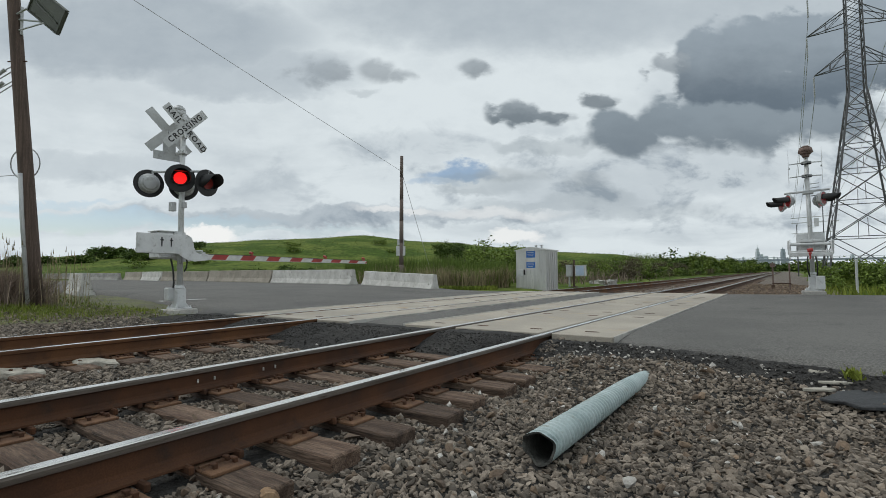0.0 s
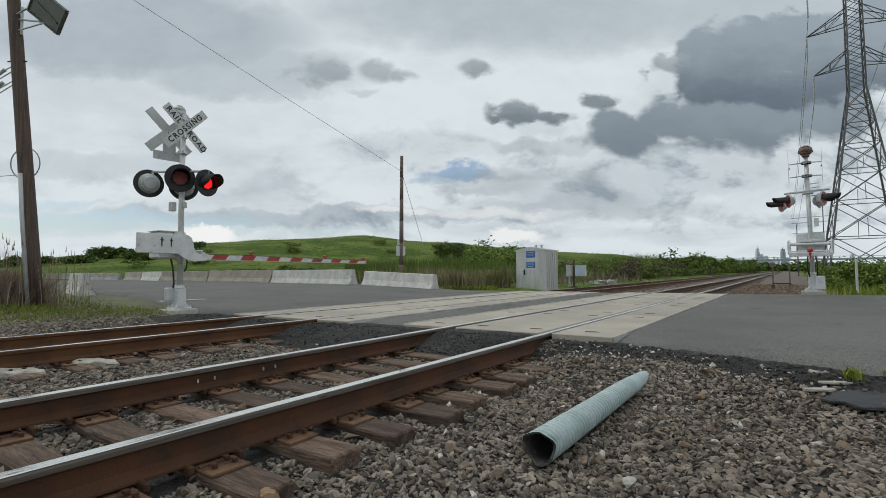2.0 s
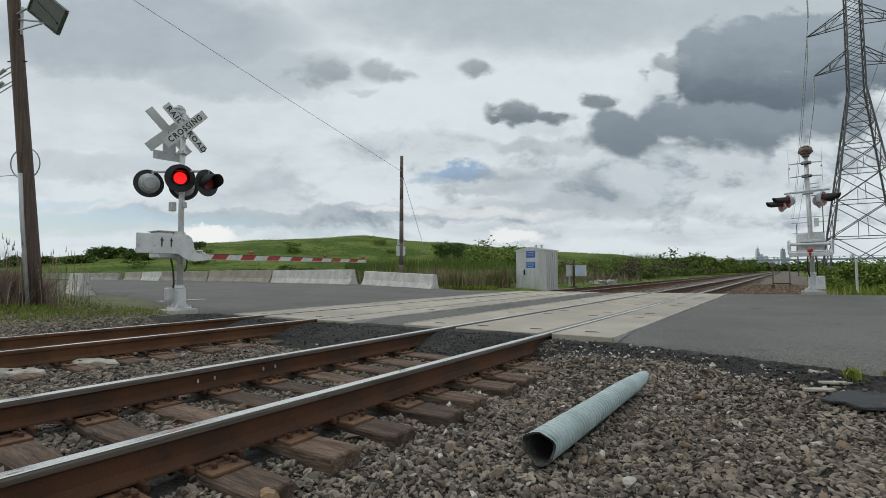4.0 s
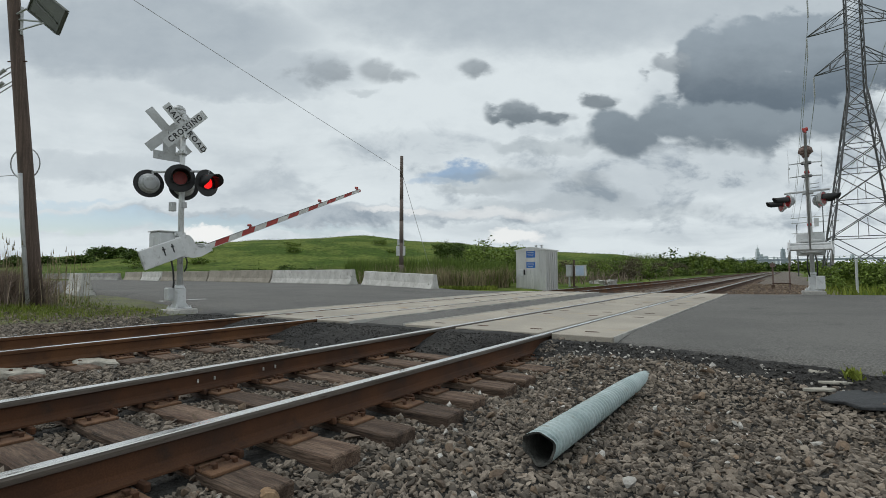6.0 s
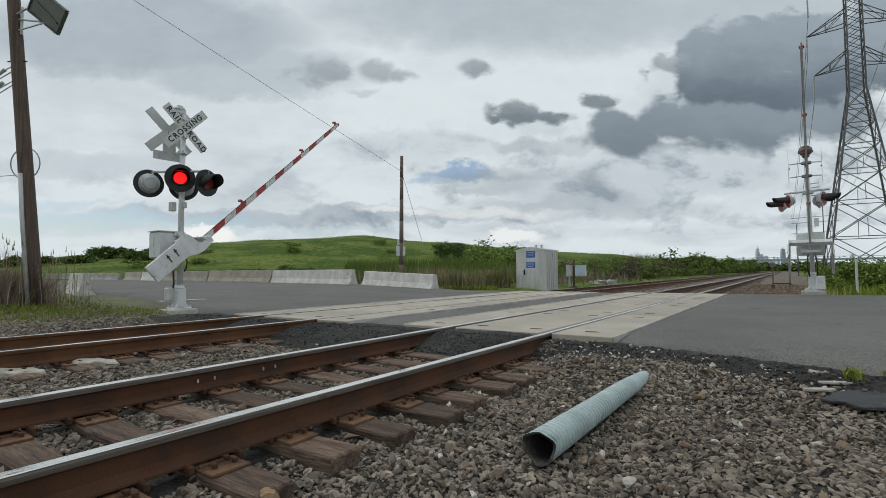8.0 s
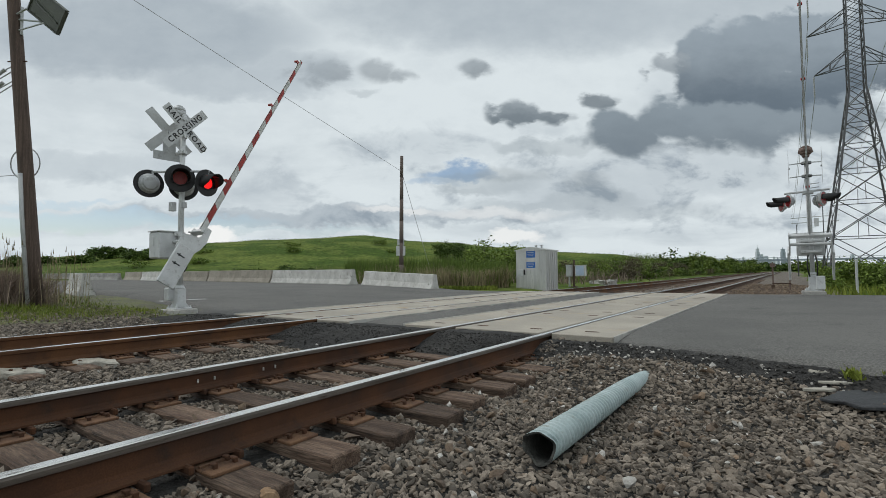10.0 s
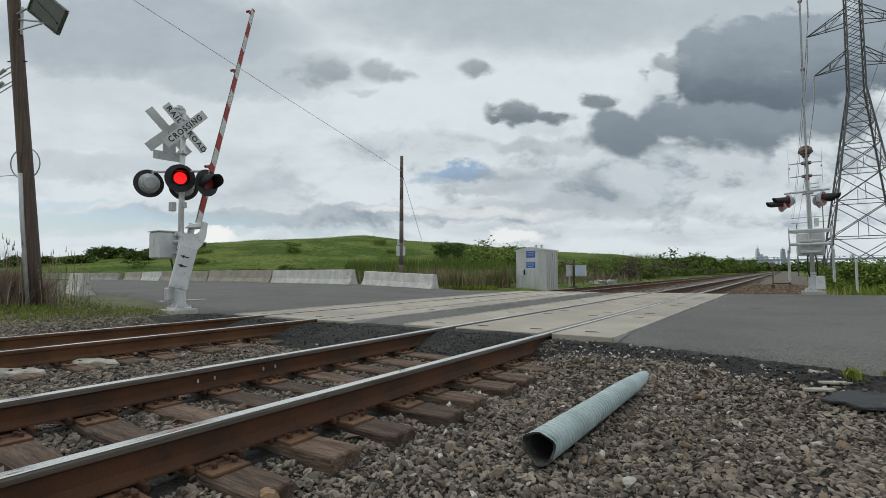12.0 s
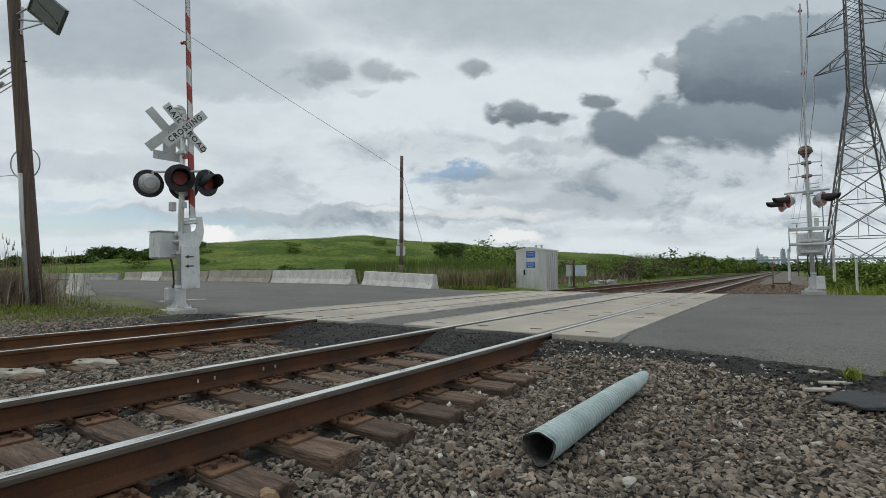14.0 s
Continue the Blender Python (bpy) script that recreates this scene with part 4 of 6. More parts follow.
make_barrier((-23.0, 8.9), (-18.4, 7.75), 0.02, 0.02, 0.86, "white concrete barrier half hidden in dry brush", WHITE_CONCRETE)


# ---- signal bungalow and cabinet ----
def make_bungalow():
    w, d, h = 1.75, 1.65, 2.13
    hut = thing("signal_hut", pose(-8.98, 26.0, -0.26), "ribbed aluminium signal hut with blue notices beside the track", "equipment hut")
    bm = bmesh.new()
    box(bm, (0, 0, h / 2 + 0.05), (w, d, h), None, 0.01)
    wall = part("wall", bm, ALU, hut, "bare ribbed aluminium walls")
    for i in range(6):
        bm = bmesh.new()
        box(bm, (w / 2 + 0.014, -d / 2 + 0.15 + i * (d - 0.3) / 5, h / 2), (0.025, 0.05, h - 0.1))
        part("rib", bm, ALU, wall)
    bm = bmesh.new()
    prism(bm, [(-w / 2 - 0.06, h + 0.04), (w / 2 + 0.06, h + 0.04), (w / 2 + 0.06, h + 0.09), (0, h + 0.26), (-w / 2 - 0.06, h + 0.09)], 1, -d / 2 - 0.06, d / 2 + 0.06)
    part("roof", bm, ALU, hut, "shallow aluminium roof")
    bm = bmesh.new()
    box(bm, (0.02, -d / 2 - 0.012, 1.05), (0.92, 0.03, 1.95), None, 0.006)
    door = part("door", bm, ALU, hut, "plain aluminium door")
    bm = bmesh.new()
    box(bm, (-0.36, -d / 2 - 0.045, 1.02), (0.09, 0.03, 0.28), None, 0.006)
    rod(bm, (-0.36, -d / 2 - 0.09, 1.10), (-0.36, -d / 2 - 0.09, 0.95), 0.02, None, 8)
    part("handle", bm, BLACK, door, "dark door handle")
    for z, hh, xx in ((1.98, 0.36, 0.02), (1.40, 0.32, 0.02)):
        bm = bmesh.new()
        box(bm, (xx, -d / 2 - 0.034, z), (0.52, 0.008, hh), None, 0.002)
        n = part("notice", bm, BLUE_SIGN, hut, "blue notice")
        bm = bmesh.new()
        for k, wd in enumerate((0.36, 0.42, 0.30)):
            box(bm, (xx - 0.02, -d / 2 - 0.040, z + 0.10 - 0.09 * k), (wd, 0.004, 0.022))
        part("text_bar", bm, SIGN_WHITE, n, "small white text bars")
    bm = bmesh.new()
    box(bm, (-0.62, -d / 2 - 0.03, 0.98), (0.34, 0.05, 0.36), None, 0.008)
    part("meter_box", bm, SIGN_WHITE, hut, "white meter box")
    bm = bmesh.new()
    for x in (0.1, 0.42):
        rod(bm, (x, -0.3, h + 0.18), (x, -0.3, h + 0.36), 0.05, None, 10)
        rod(bm, (x, -0.3, h + 0.34), (x, -0.3, h + 0.38), 0.13, 0.03, 12)
    part("roof_vent", bm, GREY_PAINT, hut)
    bm = bmesh.new()
    box(bm, (0, 0, 0.0), (w + 0.15, d + 0.15, 0.14), None, 0.01)
    part("footing", bm, CONCRETE_GREY, hut, "low concrete footing")


make_bungalow()


def make_cabinet():
    cab = thing("relay_cabinet", pose(-8.4, 30.2, -0.24), "grey relay cabinet with a pale blue door on a post", "cabinet")
    bm = bmesh.new()
    rod(bm, (0, 0, 0), (0, 0, 1.72), 0.07, None, 12)
    box(bm, (0, 0, 0.05), (0.35, 0.35, 0.1), None, 0.01)
    part("post", bm, WOOD_POLE, cab, "dark post")
    for x, s, mt, lb in ((-0.27, (0.34, 0.3, 0.7), GREY_PAINT, "grey steel case"), (0.44, (0.62, 0.32, 0.66), SILVER, "pale case")):
        bm = bmesh.new()
        box(bm, (x, -0.05, 1.05), s, None, 0.02)
        box(bm, (x, -0.05, 1.05 + s[2] / 2 + 0.01), (s[0] + 0.06, s[1] + 0.06, 0.025), None, 0.006)
        part("case", bm, mt, cab, lb)
    bm = bmesh.new()
    box(bm, (0.44, -0.217, 1.05), (0.5, 0.014, 0.56), None, 0.004)
    part("door", bm, material("pale_blue_paint", (0.42, 0.52, 0.66), (0.48, 0.58, 0.71), 3, 0.5, 0, 0, 40, grain=0.05), cab, "pale blue door")
    bm = bmesh.new()
    rod(bm, (-0.3, 0, 0), (-0.3, 0, 0.75), 0.05, None, 10)
    part("leg", bm, GREY_PAINT, cab)


make_cabinet()


# ---- poles and wires ----
def make_utility_pole():
    bx, by, bz = -12.89, 4.63, -0.12
    top = Vector((-13.14, 3.90, 9.75))
    pole = thing("utility_pole", pose(bx, by, bz), "dark leaning wooden utility pole with a tilted panel", "utility pole", "poles")
    L = lambda x, y, z: Vector((x - bx, y - by, z - bz))
    bm = bmesh.new()
    n = 14
    for i in range(n):
        a, b = L(bx, by, bz).lerp(L(*top), i / n), L(bx, by, bz).lerp(L(*top), (i + 1) / n)
        rod(bm, a, b, 0.178 - 0.055 * i / n, 0.178 - 0.055 * (i + 1) / n, 16)
    bmesh.ops.remove_doubles(bm, verts=bm.verts[:], dist=0.001)
    part("shaft", bm, WOOD_POLE, pole, "dark creosoted timber", False)
    at = lambda z: L(bx, by, bz).lerp(L(*top), (z - bz) / (top.z - bz))
    side = Vector((0.824, 0.566, 0))
    tube([at(0.0) - side * 0.12 + Vector((0.17, -0.10, 0)), at(2.2) - side * 0.11 + Vector((0.16, -0.10, 0)), at(3.3) - side * 0.08 + Vector((0.15, -0.09, 0))], 0.05, GREY_PAINT, "conduit", pole, "grey riser conduit", 10)
    # a cable loop on both sides of the pole
    loop = [at(3.62) - side * 0.10 + side * (0.37 * math.sin(a)) + Vector((-0.2, 0.14, 0.40 * math.cos(a))) for a in [math.pi * 2 * i / 20 for i in range(21)]]
    tube(loop, 0.016, WIRE, "cable_loop", pole, "hanging cable loop")
    # tilted panel on brackets
    quad = [Vector(q) for q in ((-12.192, 4.296, 7.745), (-11.292, 4.654, 6.993), (-11.813, 4.549, 6.605), (-12.713, 4.191, 7.357))]
    c = sum(quad, Vector()) / 4
    nrm = (quad[1] - quad[0]).cross(quad[3] - quad[0]).normalized()
    ux = (quad[1] - quad[0]).normalized()
    uy = nrm.cross(ux)
    frm = Matrix((ux, uy, nrm)).transposed().to_4x4()
    bm = bmesh.new()
    box(bm, (0, 0, 0), (1.16, 0.64, 0.04), None, 0.006)
    bm.transform(Matrix.Translation(c - Vector((bx, by, bz))) @ frm)
    pan = part("panel", bm, SOLAR, pole, "olive-grey tilted panel")
    bm = bmesh.new()
    for face in (-0.034, 0.034):
        for off in (-0.305, 0.305):
            box(bm, (0, off, face), (1.16, 0.03, 0.03))
        for off in (-0.565, 0.565):
            box(bm, (off, 0, face), (0.03, 0.56, 0.03))
        box(bm, (0.02, 0.04, face), (0.9, 0.04, 0.03), Matrix.Rotation(radians(6), 3, "Z"))
    bm.transform(Matrix.Translation(c - Vector((bx, by, bz))) @ frm)
    part("panel_frame", bm, SOLAR, pan, "dull olive frame rails")
    bm = bmesh.new()
    rod(bm, at(7.25), L(-12.38, 4.13, 7.22), 0.022, None, 8)
    rod(bm, at(7.15), L(-11.75, 4.62, 6.86), 0.022, None, 8)
    rod(bm, at(6.85), L(-11.9, 4.32, 6.80), 0.018, None, 8)
    box(bm, at(7.1) + side * 0.16, (0.06, 0.06, 0.7))
    part("bracket", bm, GREY_PAINT, pole, "thin steel brackets")
    bm = bmesh.new()
    rod(bm, at(6.1) - side * 0.25, at(6.1) + side * 0.22, 0.018, None, 8)
    part("through_bolt", bm, RUST, pole)
    # cables leaving to the side
    for k, (z, zz) in enumerate(((6.05, 5.75), (5.95, 5.55), (5.7, 5.35), (5.62, 5.2), (3.3, 3.32))):
        a = at(z)
        b = a - side * 6 + Vector((-1.0, 1.0, (zz - z) * 6))
        tube([a, a.lerp(b, 0.3) - Vector((0, 0, 0.05)), a.lerp(b, 0.65) - Vector((0, 0, 0.05)), b], 0.014 if k < 4 else 0.008, WIRE, "drop_cable", pole, "dark service cable")
    for k, (z, q) in enumerate(((5.9, 0.35), (5.58, 0.5))):
        bm = bmesh.new()
        a = at(z) - side * (0.2 + q * 0.4)
        rod(bm, a, a - side * 0.25 - Vector((0, 0, 0.2)), 0.045, 0.03, 8)
        part("cable_clamp", bm, GREY_PAINT, pole, "grey dead-end clamp")
    return top


def make_thin_pole():
    bx, by, bz = -15.9, 22.6, 0.0
    top = Vector((-15.62, 22.36, 7.5))
    pole = thing("utility_pole", pose(bx, by, bz), "slim brown wooden pole with small white signs", "utility pole", "poles")
    d = top - Vector((bx, by, bz))
    bm = bmesh.new()
    for i in range(6):
        rod(bm, d * (i / 6), d * ((i + 1) / 6), 0.14 - 0.008 * i, 0.14 - 0.008 * (i + 1), 12)
    part("shaft", bm, material("grey_brown_pole_wood", (0.13, 0.10, 0.088), (0.20, 0.16, 0.14), 2.5, 0.9, 0, 0.5, 40, stretch=(9, 9, 0.3)), pole, "grey-brown timber shaft", False)
    f = facing((0.55, -0.83, 0))
    for z, w, h, mt, lb in ((2.05, 0.52, 0.56, SIGN_WHITE, "white notice board"), (2.55, 0.40, 0.36, GREY_PAINT, "grey plate")):
        bm = bmesh.new()
        box(bm, (0, -0.17, z), (w, 0.02, h), None, 0.004)
        bm.transform(f)
        n = part("notice", bm, mt, pole, lb)
        bm = bmesh.new()
        for k in range(3):
            box(bm, (0.0, -0.183, z + h * (0.2 - 0.2 * k)), (w * (0.6 - 0.08 * k), 0.004, 0.03))
        bm.transform(f)
        part("text_bar", bm, GREY_PAINT, n, "faint text bars")
    return top


pole_top, thin_top = make_utility_pole(), make_thin_pole()


def make_wire(name, a, b, sag, r, label, n=16):
    a, b = Vector(a), Vector(b)
    pts = [a.lerp(b, i / n) - Vector((0, 0, sag * 4 * (i / n) * (1 - i / n))) for i in range(n + 1)]
    ob = tube(pts, r, WIRE, name)
    return tagged(ob, label, "cable", "overhead cables")


make_wire("overhead_cable", pole_top - Vector((0, 0, 0.1)), thin_top - Vector((0, 0, 0.90)), 0.03, 0.009, "thin grey cable strung between the two wooden poles")
make_wire("guy_wire", thin_top - Vector((0, 0, 0.95)), (-16.2, 26.3, 0.1), 0.0, 0.012, "thin guy wire from the slim pole to the verge")


# ---- transmission tower ----
def make_tower():
    cx, cy = 8.93, 66.8
    t = thing("transmission_tower", pose(cx, cy, -0.3, 0, 0, 3), "tall dark steel lattice transmission tower", "pylon")
    def corner(i, z):
        w = float(np.interp(z, [0, 19.6, 36.0], [3.35, 0.70, 0.62]))
        sx, sy = ((-1, -1), (1, -1), (1, 1), (-1, 1))[i % 4]
        return Vector((sx * w, sy * w, z))
    for i in range(4):
        bm = bmesh.new()
        for z0, z1 in ((0, 6), (6, 12), (12, 19.6), (19.6, 27), (27, 36)):
            rod(bm, corner(i, z0), corner(i, z1), 0.10 if z0 < 19 else 0.075, None, 6)
        part("leg", bm, GALV, t)
    levels = [0, 4.3, 8.0, 11.2, 13.8, 16.0, 17.9, 19.6] + [19.6 + 0.95 * k for k in range(1, 18)]
    for i in range(4):
        bm = bmesh.new()
        for z0, z1 in zip(levels, levels[1:]):
            thick = 0.045 if z0 < 19 else 0.034
            rod(bm, corner(i, z0), corner(i + 1, z1), thick, None, 5)
            rod(bm, corner(i + 1, z0), corner(i, z1), thick, None, 5)
            if 0 < z0 < 19.6:
                rod(bm, corner(i, z0), corner(i + 1, z0), thick, None, 5)
            if 0 < z0 < 12:
                rod(bm, corner(i, z0).lerp(corner(i + 1, z0), 0.5), corner(i, (z0 + z1) / 2).lerp(corner(i + 1, (z0 + z1) / 2), 0.5), 0.03, None, 5)
        part("bracing", bm, GALV, t)
    for z, reach in ((22.3, 3.52), (26.7, 4.0), (31.1, 3.8)):
        for s in (-1, 1):
            tipp = Vector((s * reach, 0, z - 0.5))
            for sy in (-1, 1):
                bm = bmesh.new()
                a0, a1 = Vector((s * 0.68, sy * 0.66, z)), Vector((s * 0.68, sy * 0.66, z + 1.6))
                rod(bm, a0, tipp, 0.05, None, 5)
                rod(bm, a1, tipp, 0.05, None, 5)
                for q in (0.5,):
                    rod(bm, a0.lerp(tipp, q), a1.lerp(tipp, q), 0.03, None, 5)
                    rod(bm, a0.lerp(tipp, q), a1.lerp(tipp, 0.0), 0.03, None, 5)
                arm = part("crossarm", bm, GALV, t)
            bm = bmesh.new()
            for k in range(9):
                zz = tipp.z - 0.15 - 0.24 * k
                rod(bm, (tipp.x, 0, zz), (tipp.x, 0, zz - 0.16), 0.08, 0.07, 8)
            rod(bm, tipp, tipp - Vector((0, 0, 2.4)), 0.03, None, 5)
            part("insulator", bm, WIRE, arm, "dark insulator string")
    return t


make_tower()
TW = pose(8.93, 66.8, -0.3, 0, 0, 3)
for z, reach in ((22.3, 3.52), (26.7, 4.0), (31.1, 3.8)):
    for s in (-1, 1):
        p = TW @ Vector((s * reach, 0, z - 0.5 - 2.4))
        far = Vector((p.x - 1.5, p.y + 230, p.z - 3.0))
        make_wire("power_line", p, far, 5.0, 0.03, "long high-voltage conductor sagging away from the tower")


# ---- right-hand verge: posts, gantry, bridge, towers far off ----
def make_marker_post():
    p = thing("marker_post", pose(4.95, 28.2, -0.45), "grey steel post standing in the grass", "post")
    bm = bmesh.new()
    rod(bm, (0, 0, 0), (0, 0, 1.60), 0.05, None, 12)
    part("tube", bm, GREY_PAINT, p)
    bm = bmesh.new()
    rod(bm, (0, 0, 1.60), (0, 0, 1.65), 0.06, 0.04, 12)
    part("cap", bm, GREY_PAINT, p)


make_marker_post()


def make_trackside_post():
    p = thing("switch_stand", pose(2.2, 30.5, -0.2), "weathered trackside stand with thin steel posts", "switch stand")
    for x, h, r in ((-0.35, 1.35, 0.035), (0.35, 1.30, 0.035)):
        bm = bmesh.new()
        rod(bm, (x, 0, 0), (x, 0, h), r, None, 8)
        part("post", bm, BROWN_BELL, p)
    bm = bmesh.new()
    box(bm, (0, 0, 0.28), (0.8, 0.06, 0.06), None, 0.01)
    box(bm, (-0.35, 0.02, 0.10), (0.16, 0.2, 0.22), None, 0.02)
    part("rod_box", bm, TIE_WOOD, p)
    bm = bmesh.new()
    box(bm, (-0.35, 0, 1.2), (0.22, 0.05, 0.2), None, 0.01)
    part("target", bm, BROWN_BELL, p)


make_trackside_post()


def make_signal_gantry():
    g = thing("signal_gantry", pose(5.5, 95.0, -0.3), "thin steel signal masts far along the track", "signal mast")
    for x, h in ((0.0, 9.5), (1.5, 11.5), (-1.8, 8.0)):
        bm = bmesh.new()
        rod(bm, (x, 0, 0), (x, 0, h), 0.09, 0.06, 8)
        part("post", bm, GALV, g)
    for z in (6.6, 8.2, 9.0):
        bm = bmesh.new()
        rod(bm, (-2.5, 0, z), (3.4, 0, z + 0.15), 0.05, None, 6)
        part("arm", bm, GREY_PAINT, g)


make_signal_gantry()


def make_bridge():
    b = thing("road_bridge", pose(0, 420, 0), "low dark road bridge far down the line", "bridge")
    bm = bmesh.new()
    box(bm, (20, 0, 7.4), (220, 6, 1.3))
    part("deck", bm, HAZE_DARK, b)
    bm = bmesh.new()
    for i in range(40):
        box(bm, (-88 + i * 5.6, -3, 8.6), (0.3, 0.3, 1.2))
    box(bm, (20, -3, 9.2), (220, 0.25, 0.25))
    part("railing", bm, HAZE_DARK, b)
    for x in (-70, -40, -15, 22, 50, 80, 110):
        bm = bmesh.new()
        box(bm, (x, 0, 3.2), (2.2, 5, 7.6))
        part("pier", bm, HAZE, b)


make_bridge()


def make_skyscraper(u, w, h, mat, spire=0.0):
    """A far tower; u is its sideways place on a line across the distance."""
    base = Vector((-125.3, 2940.98, 0)) + Vector((0.824, 0.566, 0)) * (u * 2.8)
    t = thing("skyscraper", Matrix.Translation(base) @ pose(0, 0, 0, 0, 0, 34), "pale hazy skyscraper of the distant skyline", "skyscraper", "distant skyline")
    ww, hh = w * 2.3, h * 2.6 + 36
    bm = bmesh.new()
    box(bm, (0, 0, hh * 0.42), (ww, ww, hh * 0.84))
    box(bm, (0, 0, hh * 0.9), (ww * 0.8, ww * 0.8, hh * 0.2))
    part("shaft", bm, mat, t)
    bm = bmesh.new()
    for k in range(12):
        box(bm, (0, -ww / 2 - 0.2, hh * (0.08 + 0.065 * k)), (ww * 0.92, 0.6, hh * 0.028))
    part("window_band", bm, HAZE_DARK, t)
    if spire:
        bm = bmesh.new()
        rod(bm, (0, 0, hh), (0, 0, hh + spire * 2.8), ww * 0.12, 0.5, 8)
        part("spire", bm, mat, t)
    return t


for u, w, h, mt, sp in ((0, 6, 27, HAZE, 7), (7, 5, 16, HAZE, 0), (12, 6, 12, HAZE, 0), (16, 5, 13, HAZE, 0), (45, 7, 26, HAZE_DARK, 3), (-26, 4, 11, HAZE, 0), (-33, 5, 8, HAZE, 0),
                        (-20, 5, 7, HAZE, 0), (22, 6, 7, HAZE, 0), (29, 4, 11, HAZE, 0), (36, 5, 8, HAZE, 0), (168, 6, 15, HAZE, 0), (52, 6, 9, HAZE, 0)):
    make_skyscraper(u, w, h, mt, sp)


# ---- asphalt fill at the ends of the crossing ----
def ramp_z(x0, x1, y0, y1, zlo, zhi):
    def z(x, y):
        k = min(max((y - y0) / (y1 - y0), 0), 1)
        k = k * k * (3 - 2 * k)
        return zlo + (zhi - zlo) * k + (0.015 + 0.01 * (1 - k)) * bumpy(x, y, 4.0, 2) + 0.012 * bumpy(x, y, 13, 4)
    return z


FILLS = ((-GAUGE + 0.075, -0.075, 4.55, 5.8, -0.30, -0.025), (-3.32, -GAUGE - 0.075, 4.3, 5.7, -0.30, -0.035),
         (B_X - GAUGE + 0.075, B_X - 0.075, 4.3, 5.7, -0.30, -0.04), (B_X - GAUGE - 1.8, B_X - GAUGE - 0.075, 4.2, 5.7, -0.25, -0.04),
         (B_X + 0.075, B_X + 0.875, 4.3, 5.75, -0.30, -0.04))
for xa, xb, y0, y1, zlo, zhi in FILLS:
    sheet("asphalt_fill", np.linspace(xa, xb, 24), np.arange(y0 - 0.1, 6.12, 0.07), ramp_z(xa, xb, y0, y1, zlo, zhi), ASPHALT_DARK,
          "crumbling black asphalt fill ramped up to the concrete panels", "asphalt")


# the dark broken shoulder along the road's near edge
def lip_foot(x):
    return road_edge(x) - float(np.interp(x, [0.3, 1.1, 1.6, 3.0, 6.0], [0.75, 0.62, 0.40, 0.42, 0.40])) + 0.08 * bumpy(x, 0.0, 1.6, 8) + 0.05 * bumpy(x, 0.0, 5.1, 8)


def lip_z(x, y):
    foot = lip_foot(x)
    k = min(max((y - foot) / (road_edge(x) + 0.02 - foot), 0), 1)
    k = k * k * (3 - 2 * k)
    pit = 0.09 * math.exp(-((x - 0.75) / 0.30) ** 2 - ((y - 5.35) / 0.12) ** 2)
    low = bed_z(x, y) - 0.012
    return low + (-0.072 - low) * k - pit - 0.25 * max(0.0, foot - 0.1 - y) + 0.018 * bumpy(x, y, 4, 3) + 0.016 * bumpy(x, y, 11, 3)


sheet("road_shoulder", np.arange(0.075, 9.0, 0.06), np.arange(4.3, 6.12, 0.05), lip_z, ASPHALT_DARK, "dark crumbled asphalt along the road's broken edge", "asphalt")


# ---- verge and paint ----
VERGE_SOIL = material("verge_soil", (0.085, 0.078, 0.052), (0.125, 0.135, 0.055), 1.3, 0.95, 0, 0.9, 22, (0.070, 0.095, 0.030), depth=0.03, grain=0.5)


def verge_z(x, y):
    a = float(np.interp(x, [-26, -16, -10, -8.3], [0.06, 0.06, -0.06, -0.13]))
    near = np.interp(x, [-26, -20, -14, -9.6, -8.6], [8.6, 8.2, 7.5, 6.5, 6.0])
    return a - 0.25 * max(0.0, (y - near) / 0.6) ** 2 + 0.03 * bumpy(x, y, 1.5) - 0.3 * max(0.0, 2.4 - y) * (1 if x > -10 else 0) * 0.3


sheet("verge", np.arange(-27, -8.2, 0.2), np.arange(-1, 8.8, 0.2), verge_z, VERGE_SOIL, "weedy brown verge of soil and gravel under the poles", "verge")
PAINT = material("worn_road_paint", (0.24, 0.24, 0.235), (0.40, 0.40, 0.39), 4, 0.8, 0, 0.2, 60, (0.14, 0.14, 0.135), grain=0.3)
sheet("stop_line", np.arange(-11.62, -11.34, 0.09), np.arange(6.9, 8.4, 0.15), lambda x, y: road_z(x) + 0.012, PAINT, "worn white stop line on the asphalt", "road marking")


